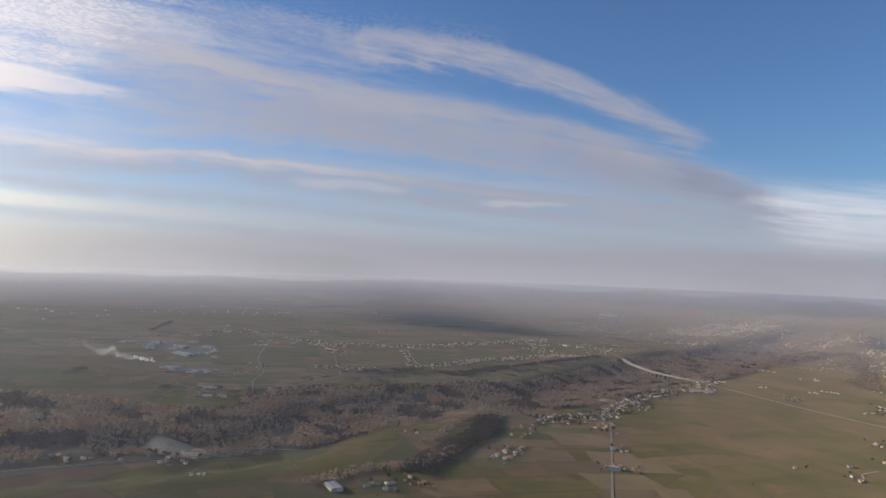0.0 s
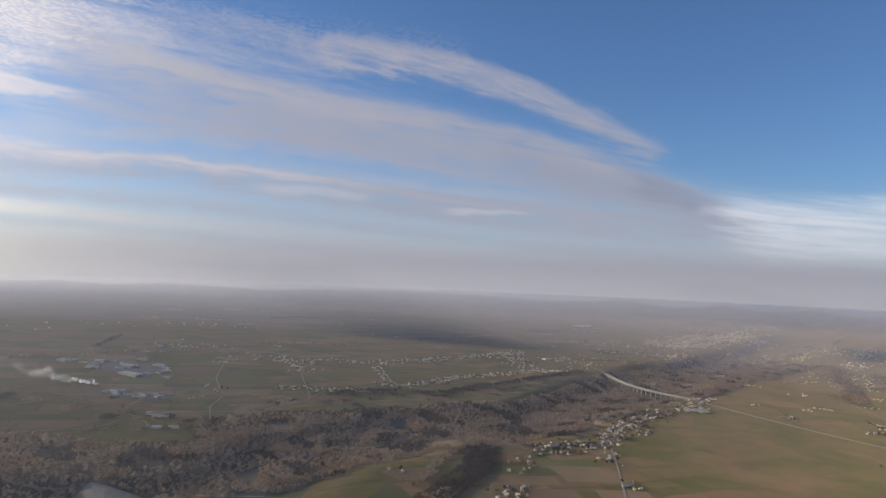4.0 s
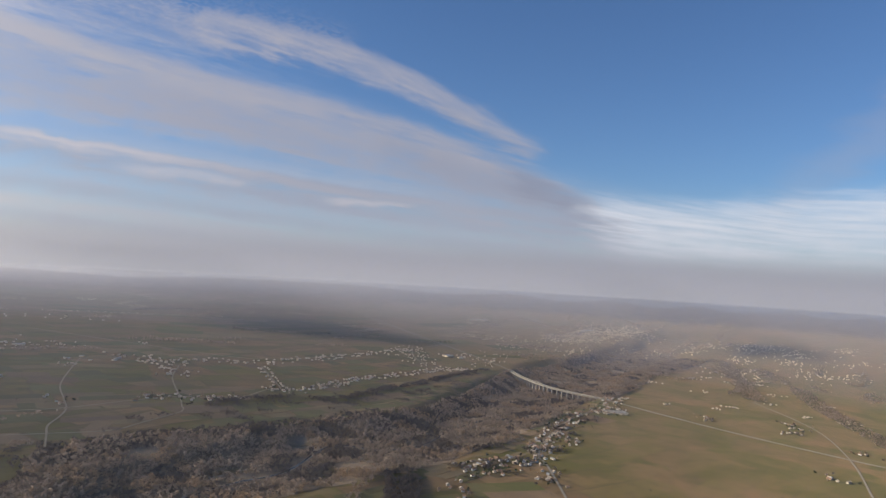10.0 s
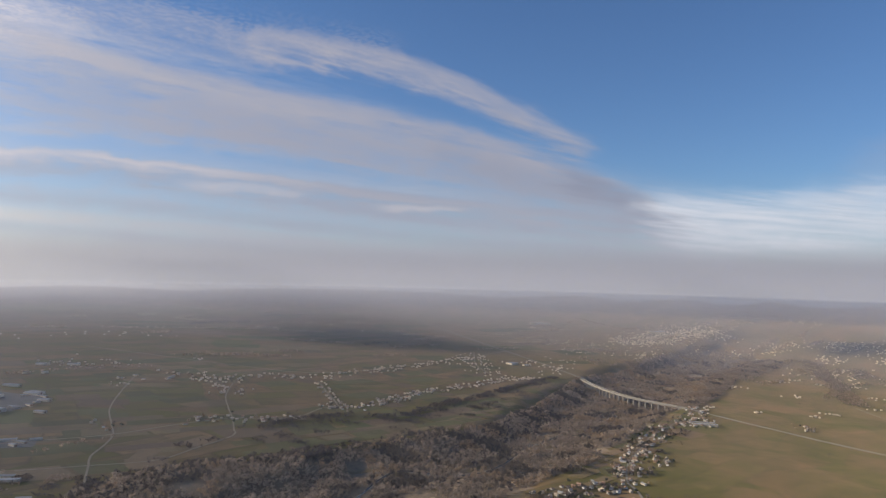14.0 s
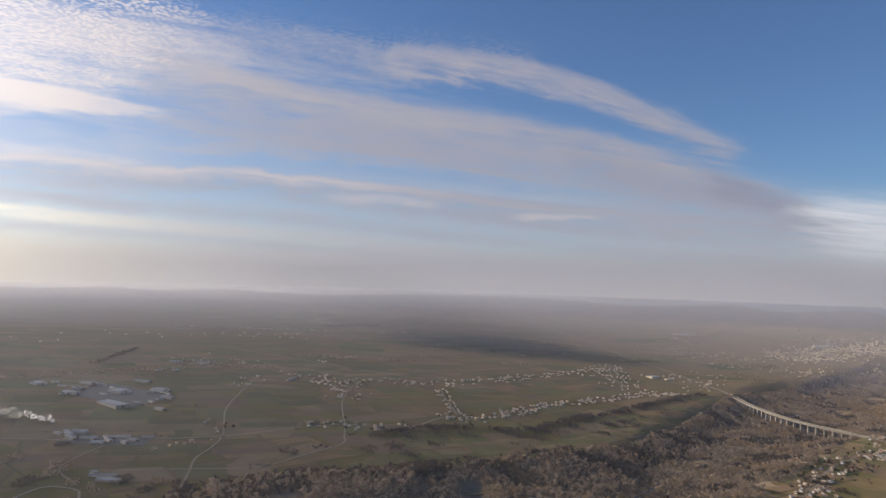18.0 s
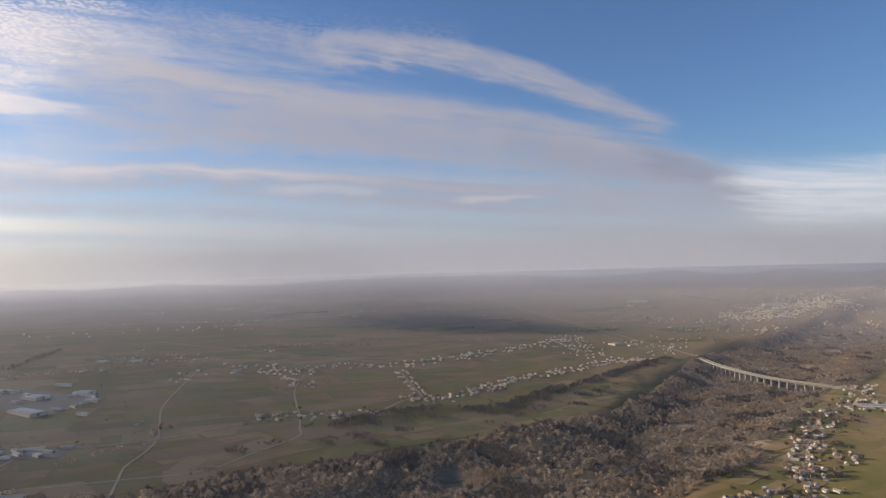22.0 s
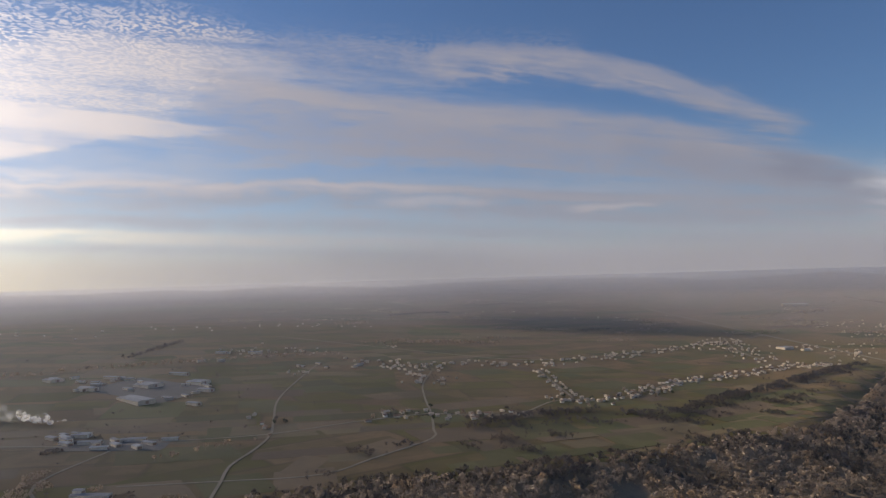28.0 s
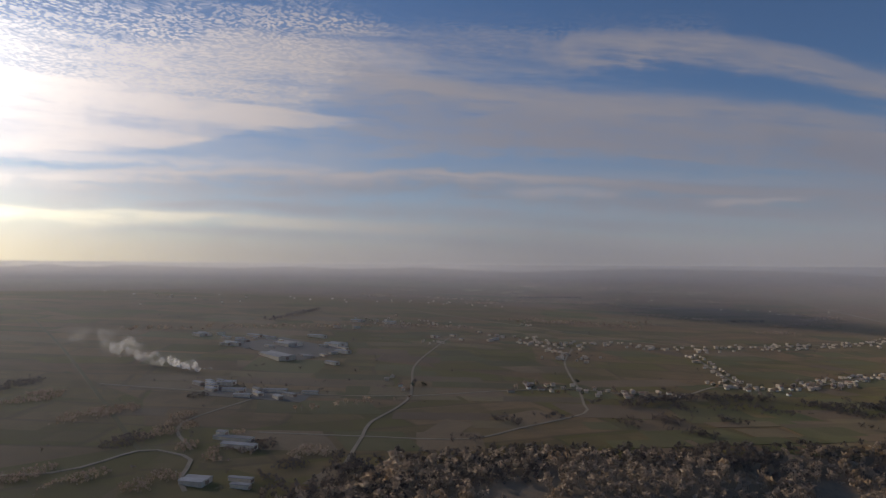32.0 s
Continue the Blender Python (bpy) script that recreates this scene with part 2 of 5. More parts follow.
    colour = g.mix(g.ramp(rise, 9.0, 0.5, 0.0, 0.45), colour, g.mix(0.30, mist, (0.50, 0.53, 0.62)))
    colour = g.mix(bank(0.75, YELLOW, [(t, h - 1.0) for t, h in YELLOW], -4, 95, (0.22, 0.5), 9, 0.7), colour, mist)
    lay(bank(0.55, [(t, h - 1.1) for t, h in YELLOW], [(t, h - 1.9) for t, h in YELLOW], -30, 44, (0.3, 0.4), 10, 0.9), GREY)
    lay(bank(0.45, [(t, h + 1.4) for t, h in YELLOW], [(t, h + 0.3) for t, h in YELLOW], -30, 40, (0.4, 0.3), 10, 0.9), GREY)
    colour = g.mix(g.ramp(rise, 3.4, 0.6, 0.0, 0.90), colour, g.mix(0.5, mist, HAZE_AWAY))
    haze = g.mix(glow, g.mix(wide, g.mix(warm, HAZE_AWAY, HAZE_SUN), (4.8, 4.3, 3.0)), (20.0, 17.5, 11.5))
    colour = g.mix(g.ramp(rise, 2.4, -0.4), colour, haze)
    colour = g.mix(g.ramp(z, -0.05, -0.10), colour, (0.060, 0.054, 0.044))
    out = g.node("ShaderNodeOutputWorld")
    back = g.node("ShaderNodeBackground", colour, 1.0)
    g.tree.links.new(back.outputs[0], out.inputs[0])


build_sky()

# ---- materials ----


def material(name, colour, other=None, size=0.1, rough=0.9, vary=0.0, bump=0.0, stretch=(1, 1, 1)):
    """A matt surface: two colours mingled at two scales, varied from object to object, with fine relief."""
    m = bpy.data.materials.new(name)
    m.use_nodes = True
    g = Graph(m.node_tree)
    where = g.node("ShaderNodeNewGeometry").outputs["Position"]
    where = g.node("ShaderNodeVectorMath", where, stretch, operation="MULTIPLY").outputs[0]
    other = other or tuple(c * 0.7 for c in colour)
    coarse, grain = g.noise(where, size, 4, 0.6), g.noise(where, size * 9, 3, 0.6)
    blend = g.ramp(g.math("ADD", g.math("MULTIPLY", coarse, 0.7), g.math("MULTIPLY", grain, 0.3)), 0.36, 0.64)
    tone = g.mix(blend, colour, other)
    chance = g.node("ShaderNodeObjectInfo").outputs["Random"]
    tone = g.node("ShaderNodeHueSaturation", Value=g.math("MULTIPLY_ADD", chance, 2 * vary, 1 - vary), Color=tone).outputs[0]
    shader = g.node("ShaderNodeBsdfPrincipled", Roughness=rough)
    g.put(shader.inputs["Base Color"], tone)
    g.put(shader.inputs["Specular IOR Level"], 0.2)
    g.put(shader.inputs["Diffuse Roughness"], 1.0 if rough > 0.5 else 0.0)
    if bump:
        b = g.node("ShaderNodeBump", Strength=0.6, Distance=bump, Height=grain)
        g.put(shader.inputs["Normal"], b.outputs[0])
    out = g.node("ShaderNodeOutputMaterial", shader.outputs[0])
    return m


def plain_material():
    """The open plain: strips of pasture, ploughland and stubble, laid out in blocks that lie at different angles."""
    m = bpy.data.materials.new("plain")
    m.use_nodes = True
    g = Graph(m.node_tree)
    where = g.node("ShaderNodeNewGeometry").outputs["Position"]
    x, y, z = g.node("ShaderNodeSeparateXYZ", where).outputs
    block = g.node("ShaderNodeTexVoronoi", Scale=1.0, Randomness=0.9)
    g.put(block.inputs["Vector"], g.xyz(g.dot(where, (0.0026, 0.0009, 0)), g.dot(where, (-0.0008, 0.0021, 0)), 0.0))
    chosen = g.node("ShaderNodeSeparateColor", block.outputs["Color"]).outputs
    turned = g.node("ShaderNodeVectorRotate")
    g.put(turned.inputs["Vector"], where)
    g.put(turned.inputs["Angle"], g.math("MULTIPLY_ADD", chosen[0], -0.75, -0.25))
    rx, ry, _ = g.node("ShaderNodeSeparateXYZ", turned.outputs[0]).outputs
    wobble = g.noise(where, 0.012, 2)

    def strips(wide, deep, salt):
        """Three chances for each strip, the same all over it, and how near its edge a point lies."""
        v = g.math("DIVIDE", g.math("ADD", ry, g.math("MULTIPLY", wobble, 16.0)), deep)
        row = g.math("FLOOR", v)
        shift = g.node("ShaderNodeTexWhiteNoise")
        shift.noise_dimensions = "2D"
        g.put(shift.inputs["Vector"], g.xyz(row, salt, 0.0))
        u = g.math("ADD", g.math("DIVIDE", g.math("ADD", rx, g.math("MULTIPLY", wobble, 20.0)), wide), g.math("MULTIPLY", shift.outputs["Value"], 9.0))
        own = g.node("ShaderNodeTexWhiteNoise")
        own.noise_dimensions = "3D"
        g.put(own.inputs["Vector"], g.xyz(g.math("FLOOR", u), row, g.math("ADD", chosen[1], salt)))
        edge = g.math("MINIMUM", g.math("PINGPONG", v, 0.5), g.math("MULTIPLY", g.math("PINGPONG", u, 0.5), wide / deep))
        return g.node("ShaderNodeSeparateColor", own.outputs["Color"]).outputs, edge

    large, edge = strips(150.0, 58.0, 1.0)
    small, _ = strips(62.0, 24.0, 5.0)
    broad, grain, patch = g.noise(where, 0.0013, 4), g.noise(where, 0.05, 6, 0.68), g.noise(where, 0.010, 5, 0.62, 0.5)
    green = g.mix(large[0], (0.066, 0.072, 0.014), (0.122, 0.110, 0.032))
    brown = g.mix(large[1], (0.124, 0.085, 0.044), (0.190, 0.134, 0.070))
    choose = g.ramp(g.math("ADD", g.math("MULTIPLY", large[2], 0.42), broad), 0.62, 0.80)
    tone = g.mix(choose, green, brown)
    few = g.math("MULTIPLY", g.ramp(small[0], 0.60, 0.62, 0.0, 0.52), g.ramp(x, 250.0, 700.0, 1.0, 0.35))
    tone = g.mix(few, tone, g.mix(small[1], (0.056, 0.060, 0.016), (0.190, 0.130, 0.068)))
    tone = g.mix(g.ramp(patch, 0.50, 0.68, 0.0, 0.45), tone, (0.160, 0.112, 0.054))
    tone = g.mix(g.ramp(patch, 0.46, 0.32, 0.0, 0.40), tone, (0.062, 0.066, 0.015))
    tone = g.mix(g.ramp(grain, 0.38, 0.72, 0.0, 0.45), tone, (0.076, 0.066, 0.032))
    tone = g.mix(g.ramp(edge, 0.06, 0.02, 0.0, 0.40), tone, (0.058, 0.050, 0.028))
    # broad olive pasture to the east, bare brown land far to the north
    pasture = g.mix(g.ramp(patch, 0.36, 0.64), (0.086, 0.085, 0.038), (0.134, 0.108, 0.060))
    tone = g.mix(g.ramp(g.math("ADD", x, g.math("MULTIPLY", broad, 300.0)), 350.0, 800.0, 0.0, 0.62), tone, pasture)
    worn = g.noise(where, 0.0062, 5, 0.62, 0.8)
    tone = g.mix(g.math("MULTIPLY", g.ramp(worn, 0.53, 0.63, 0.0, 0.75), g.ramp(x, 250.0, 600.0)), tone, (0.158, 0.112, 0.064))
    tone = g.mix(g.math("MULTIPLY", g.ramp(worn, 0.44, 0.34, 0.0, 0.5), g.ramp(x, 250.0, 600.0)), tone, (0.074, 0.076, 0.024))
    tone = g.mix(g.ramp(y, 1950.0, 2700.0, 0.0, 0.40), tone, g.mix(grain, (0.135, 0.104, 0.066), (0.190, 0.145, 0.096)))
    tone = g.node("ShaderNodeVectorMath", tone, (1.19, 1.10, 1.05), operation="MULTIPLY").outputs[0]
    shader = g.node("ShaderNodeBsdfPrincipled", Roughness=1.0)
    g.put(shader.inputs["Base Color"], tone)
    g.put(shader.inputs["Specular IOR Level"], 0.1)
    g.put(shader.inputs["Diffuse Roughness"], 1.0)
    b = g.node("ShaderNodeBump", Strength=0.6, Distance=1.2, Height=grain)
    g.put(shader.inputs["Normal"], b.outputs[0])
    g.node("ShaderNodeOutputMaterial", shader.outputs[0])
    return m


def twig_material(name, light, dark, vary=0.45):
    """Leafless crowns: matt twigs that let some light through, in broad drifts of lighter and darker trees."""
    m = bpy.data.materials.new(name)
    m.use_nodes = True
    g = Graph(m.node_tree)
    where = g.node("ShaderNodeNewGeometry").outputs["Position"]
    drift, tree = g.noise(where, 0.028, 4, 0.6), g.noise(where, 0.16, 2, 0.5)
    blend = g.ramp(g.math("ADD", g.math("MULTIPLY", drift, 1 - vary), g.math("MULTIPLY", tree, vary)), 0.43, 0.56)
    tone = g.mix(blend, light, dark)
    matt = g.node("ShaderNodeBsdfDiffuse", tone, 1.0)
    lets = g.node("ShaderNodeBsdfTranslucent", tone)
    both = g.node("ShaderNodeMixShader", 0.45, matt.outputs[0], lets.outputs[0])
    g.node("ShaderNodeOutputMaterial", both.outputs[0])
    return m


PLAIN = plain_material()
MEADOW = material("meadow", (0.078, 0.080, 0.022), (0.112, 0.098, 0.038), 0.012, 1.0, 0.22)
PLOUGHED = material("ploughed soil", (0.170, 0.116, 0.064), (0.134, 0.094, 0.052), 0.02, 1.0, 0.2)
STUBBLE = material("stubble", (0.170, 0.126, 0.062), (0.136, 0.102, 0.052), 0.02, 1.0, 0.2)
ASPHALT = material("pale asphalt", (0.215, 0.190, 0.152), (0.175, 0.153, 0.122), 0.05, 0.85)
YARD = material("worn yard", (0.15, 0.138, 0.125), (0.115, 0.105, 0.095), 0.05, 0.9)
TRACK = material("gravel road", (0.270, 0.225, 0.165), (0.205, 0.172, 0.128), 0.08, 0.95)
CONCRETE = material("concrete", (0.36, 0.33, 0.28), (0.29, 0.265, 0.225), 0.15, 0.85, 0.06)
TWIGS = twig_material("bare twigs", (0.455, 0.365, 0.280), (0.330, 0.264, 0.206))
RUSSET = twig_material("russet oak crowns", (0.450, 0.335, 0.225), (0.340, 0.255, 0.178))
# also stands in for shaded slopes and hollows, their shade put into the colour
DARK_AND_SHADED_TWIGS = twig_material("dark and shaded wood", (0.095, 0.084, 0.078), (0.140, 0.116, 0.098))
EVERGREEN = material("evergreen", (0.035, 0.050, 0.025), (0.050, 0.060, 0.030), 0.05, 1.0, 0.2)
BARK = material("bark", (0.085, 0.066, 0.050), (0.060, 0.048, 0.038), 0.5, 1.0)
PLASTER = material("cream plaster", (0.72, 0.64, 0.50), (0.55, 0.48, 0.38), 0.3, 0.9, 0.25)
# cream plaster darkened for the backlit ridge houses, shade put into the colour
BACKLIT_PLASTER = material("backlit plaster", (0.66, 0.58, 0.46), (0.50, 0.44, 0.35), 0.3, 0.9, 0.25)
WHITE_WALL = material("white plaster", (0.80, 0.77, 0.70), (0.66, 0.63, 0.57), 0.3, 0.9, 0.2)
OCHRE_WALL = material("ochre plaster", (0.50, 0.37, 0.23), (0.42, 0.30, 0.18), 0.3, 0.9, 0.2)
TILES = material("clay roof tiles", (0.34, 0.215, 0.145), (0.27, 0.175, 0.12), 0.4, 0.8, 0.2)
PALE_TILES = material("weathered roof tiles", (0.56, 0.46, 0.36), (0.43, 0.35, 0.27), 0.4, 0.8, 0.2)
SHEET = material("pale roof sheeting", (0.36, 0.355, 0.355), (0.26, 0.255, 0.255), 0.1, 0.75, 0.25)
WATER = material("river water", (0.045, 0.055, 0.06), (0.06, 0.07, 0.07), 0.02, 0.12)
GRAVEL = material("river gravel", (0.32, 0.29, 0.24), (0.25, 0.22, 0.18), 0.06, 1.0)
SAND = material("pale sand", (0.40, 0.33, 0.235), (0.31, 0.25, 0.175), 0.05, 1.0)
GLASS = material("window glass", (0.03, 0.035, 0.04), (0.04, 0.045, 0.05), 0.5, 0.1)

LITTER = material("leaf litter", (0.235, 0.175, 0.112), (0.150, 0.114, 0.078), 0.03, 1.0)

# ---- building helpers ----


def mesh_of(name, verts, faces, mat):
    me = bpy.data.meshes.new(name)
    me.from_pydata([tuple(v) for v in verts], [], [tuple(f) for f in faces])
    me.materials.append(mat)
    me.update()
    return me


def bulk_mesh(name, verts, tris, mat):
    """A large triangle mesh straight from arrays."""
    me = bpy.data.meshes.new(name)
    verts, tris = np.asarray(verts, np.float32), np.asarray(tris, np.int32)
    me.vertices.add(len(verts)), me.loops.add(tris.size), me.polygons.add(len(tris))
    me.vertices.foreach_set("co", verts.ravel())
    me.loops.foreach_set("vertex_index", tris.ravel())
    me.polygons.foreach_set("loop_start", np.arange(0, tris.size, 3, dtype=np.int32))
    me.update(calc_edges=True)
    me.materials.append(mat)
    return me


def part(name, me, parent, label="", m=None):
    ob = new(name, me)
    ob.parent = parent
    if m is not None:
        ob.matrix_basis = m
    return tagged(ob, label)


def box(x0, x1, y0, y1, z0, z1):
    v = [(x, y, z) for z in (z0, z1) for y in (y0, y1) for x in (x0, x1)]
    return v, [(0, 2, 3, 1), (4, 5, 7, 6), (0, 1, 5, 4), (2, 6, 7, 3), (0, 4, 6, 2), (1, 3, 7, 5)]


def joined(*pieces):
    verts, faces = [], []
    for v, f in pieces:
        faces += [tuple(i + len(verts) for i in face) for face in f]
        verts += list(v)
    return verts, faces


def smooth_line(points, step=12.0):
    """A rounded line through the points (Catmull-Rom), with a point about every step metres."""
    p = np.array(points, float)
    p = np.vstack([2 * p[0] - p[1], p, 2 * p[-1] - p[-2]])
    out = []
    for a, b, c, d in zip(p[:-3], p[1:-2], p[2:-1], p[3:]):
        n = max(2, int(np.linalg.norm(c - b) / step))
        t = np.linspace(0, 1, n, endpoint=False)[:, None]
        out.append(0.5 * (2 * b + (c - a) * t + (2 * a - 5 * b + 4 * c - d) * t**2 + (3 * b - a - 3 * c + d) * t**3))
    return np.vstack([*out, p[-2:-1]])


def normals(line):
    d = np.gradient(line, axis=0)
    d /= np.linalg.norm(d, axis=1, keepdims=True)
    return np.stack([-d[:, 1], d[:, 0]], 1)


RIVER = smooth_line([(-602, 734), (-387, 865), (-242, 961), (-203, 1035), (-168, 1131), (-114, 1203), (-48, 1258), (11, 1383), (50, 1407), (117, 1388), (190, 1450), (259, 1556), (333, 1642), (497, 1855), (685, 2120), (884, 2417), (1256, 2768), (1822, 3221)], 14.0)


def away_from(line, x, y):
    """Distance of points from a line."""
    best = np.full(np.shape(x), 1e9)
    for px, py in line[::2]:
        np.minimum(best, (x - px) ** 2 + (y - py) ** 2, out=best)
    return np.sqrt(best)


def ground_z(x, y):
    """A plain that slopes down gently to the east and rises far off, with the river's valley let into it, and low hills far in the east."""
    x, y = np.asarray(x, float), np.asarray(y, float)
    far = np.clip((np.hypot(x, y) - 2500) / 2000, 0, 1)
    deep = np.clip((y - 1550) / 350, 0, 1)
    broad = np.clip((y - 1720) / 220, 0, 1)
    away = away_from(RIVER, x, y)
    s = np.clip((132 + 52 * broad - away) / (90 + 24 * broad), 0, 1)
    slope = (1.9 - 0.0542 * np.clip(x, -1500, 2000) + 0.0064 * (np.clip(y, 0, 2600) - 1500)) * (1 - 0.6 * far)
    hills = (np.sin(x * 0.0031 + 1) * np.sin(y * 0.0027) * 18 + 10) * np.clip((x - 1300) / 900, 0, 1) * np.clip((y - 1800) / 900, 0, 1)
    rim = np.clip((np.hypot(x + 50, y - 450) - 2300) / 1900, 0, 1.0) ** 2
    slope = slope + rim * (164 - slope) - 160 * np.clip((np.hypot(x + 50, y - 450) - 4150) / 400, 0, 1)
    # wooded bluffs and gullies on the valley's sides
    bank = np.clip((away - 16) / 30, 0, 1) * np.clip(s * 2.2, 0, 1)
    bluffs = 3.6 * np.sin(x * 0.034 + 1.8 * np.sin(y * 0.017)) * np.sin(y * 0.029 + 2.1 * np.sin(x * 0.015)) + 1.6 * np.sin(x * 0.071 + y * 0.043) * np.sin(y * 0.066 - x * 0.038)
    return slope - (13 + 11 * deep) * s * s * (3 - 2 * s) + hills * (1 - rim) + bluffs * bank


def inside(poly, x, y):
    hit = np.zeros(np.shape(x), bool)
    p = np.array(poly, float)
    for (ax, ay), (bx, by) in zip(p, np.roll(p, -1, 0)):
        if ay != by:
            hit ^= ((ay > y) != (by > y)) & (x < (bx - ax) * (y - ay) / (by - ay) + ax)
    return hit


def ribbon(name, points, width, lift, mat, label, category, step=14.0, kind="structure", thick=0.5):
    line = smooth_line(points, step)
    n = normals(line) * width / 2
    z = ground_z(line[:, 0], line[:, 1]) + lift
    verts, faces, k = [], [], len(line)
    for (x, y), (nx, ny), h in zip(line, n, z):
        verts += [(x + nx, y + ny, h), (x - nx, y - ny, h), (x + nx, y + ny, h - thick - lift), (x - nx, y - ny, h - thick - lift)]
    for i in range(k - 1):
        a, b = 4 * i, 4 * i + 4
        faces += [(a, a + 1, b + 1, b), (a, b, b + 2, a + 2), (a + 1, a + 3, b + 3, b + 1)]
    return tagged(new(name, mesh_of(name, verts, faces, mat)), label, category, kind=kind)


# ---- ground ----


def build_ground():
    xs = np.r_[np.arange(-9000, -1500, 250), np.arange(-1500, 2500, 12.5), np.arange(2500, 9001, 250)]
    ys = np.r_[np.arange(-4000, 600, 200), np.arange(600, 3600, 12.5), np.arange(3600, 10001, 250)]
    gx, gy = np.meshgrid(xs, ys)
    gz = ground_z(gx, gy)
    n = len(xs)
    i = np.arange(len(ys) - 1)[:, None] * n + np.arange(n - 1)
    tris = np.concatenate([np.stack([i, i + 1, i + n + 1], -1).reshape(-1, 3), np.stack([i, i + n + 1, i + n], -1).reshape(-1, 3)])
    me = bulk_mesh("ground", np.stack([gx, gy, gz], -1).reshape(-1, 3), tris, PLAIN)
    tagged(new("ground", me), "wide hazy plain of winter pasture and bare fields", "ground", kind="structure")


build_ground()


def mist_bank(name, inner, outer, top, edge, density, forward, colour, label, smoke=False):
    """Ground mist: an even layer of air, a disc or a ring, that scatters the sunlight; smoky air also swallows some of it."""
    n, verts, faces = 48, [], []
    turn = [2 * math.pi * k / n for k in range(n)]
    for radius in (inner, outer) if inner else (outer,):
        for z in (-170, top if radius == inner or not inner else edge):
            verts += [(radius * math.cos(a), 600 + radius * math.sin(a), z) for a in turn]
    for k in range(n):
        m = (k + 1) % n
        if inner:
            faces += [(k, k + n, m + n, m), (k + 2 * n, m + 2 * n, m + 3 * n, k + 3 * n), (k + n, k + 3 * n, m + 3 * n, m + n), (k, m, m + 2 * n, k + 2 * n)]
        else:
            faces.append((k, m, m + n, k + n))
    if not inner:
        faces += [tuple(range(n - 1, -1, -1)), tuple(range(n, 2 * n))]
    m = bpy.data.materials.new(name)
    m.use_nodes = True
    g = Graph(m.node_tree)
    air = g.node("ShaderNodeVolumeScatter", Density=density, Anisotropy=forward, Color=colour)
    out = g.node("ShaderNodeOutputMaterial")
    if smoke:
        dark = g.node("ShaderNodeVolumeAbsorption", Density=density, Color=colour)
        air = g.node("ShaderNodeAddShader", air.outputs[0], dark.outputs[0])
    g.tree.links.new(air.outputs[0], out.inputs["Volume"])
    tagged(new(name, mesh_of(name, verts, faces, m)), label, "mist", kind="stuff")


mist_bank("mist", 0, 2200, 330, 330, 0.000055, 0.45, (0.74, 0.79, 1.0), "thin grey ground mist over the near plain")
mist_bank("mist_bank", 2204, 3000, 330, 270, 0.00032, -0.05, (0.70, 0.75, 1.0), "thicker grey mist over the far plain")
mist_bank("haze_bank", 3004, 3500, 270, 172, 0.00055, 0.15, (0.70, 0.75, 1.0), "blue-grey haze over the farthest fields")
mist_bank("haze_bank", 3504, 4340, 171, 168, 0.0028, 0.42, (0.49, 0.50, 0.575), "dense haze that hides the horizon", True)


# ---- roads, river, viaduct ----
VIADUCT = smooth_line([(646, 2360), (645, 2210), (676, 2062), (757, 1932)], 4.0)
ribbon("highway", [(123, 3997), (266, 3816), (441, 3338), (561, 2887), (602, 2660), (646, 2360)], 8, 0.6, ASPHALT, "pale two-lane highway running straight across the plain", "highway")
ribbon("highway", [(757, 1932), (794, 1846), (874, 1682), (939, 1573), (1035, 1437), (1113, 1345), (1388, 1023), (1729, 585)], 8, 0.6, ASPHALT, "pale highway leaving the viaduct across green fields", "highway")
ribbon("road", [(1314, 2061), (1213, 1725), (1042, 1448), (859, 1222), (732, 1071), (577, 864)], 3.2, 0.4, ASPHALT, "narrow country road crossing the highway", "road")
ribbon("road", [(190, 690), (236, 872), (289, 1083), (318, 1200), (343, 1310), (348, 1353), (400, 1460), (465, 1548), (520, 1630), (590, 1705), (640, 1760), (690, 1800)], 3.24, 0.4, ASPHALT, "grey village street lined with houses", "road")
ribbon("road", [(343, 1312), (290, 1322), (240, 1305), (203, 1275), (172, 1210)], 2.52, 0.3, TRACK, "short village side lane", "lane")
ribbon("road", [(-646, 1379), (-521, 1414), (-457, 1447), (-378, 1494), (-301, 1574), (-231, 1629), (-177, 1632), (-123, 1662), (-77, 1751), (8, 1792), (129, 1964), (208, 2026), (354, 2180), (499, 2302)], 3.2, 0.35, TRACK, "pale country road linking the ridge villages", "road")
ribbon("road", [(-486, 1974), (-466, 1830), (-437, 1666), (-402, 1562), (-378, 1493), (-371, 1441), (-370, 1382), (-359, 1343), (-341, 1277)], 2.7, 0.35, TRACK, "narrow pale lane between fields", "lane")
ribbon("road", [(-430, 1313), (-359, 1342), (-287, 1375), (-255, 1432), (-213, 1514), (-217, 1551), (-231, 1629), (-253, 1720), (-273, 1825), (-280, 1964)], 2.7, 0.3, TRACK, "pale farm lane curving past ploughed fields", "lane")
ribbon("road", [(-100, 2034), (-79, 1911), (-57, 1791)], 3.6, 0.3, TRACK, "village street between two rows of houses", "road")
ribbon("road", [(420, 2781), (376, 2554), (363, 2440), (368, 2294)], 4.32, 0.4, TRACK, "pale street through the ridge village", "road")
ribbon("road", [(-551, 1138), (-483, 1182), (-471, 1237), (-451, 1244), (-430, 1238), (-414, 1209), (-397, 1192)], 2.7, 0.4, TRACK, "pale gravel lane winding to the farm sheds", "lane")
ribbon("road", [(-1122, 1708), (-815, 1494), (-472, 1239)], 3.6, 0.25, MEADOW, "straight grassy track over the plain", "track")
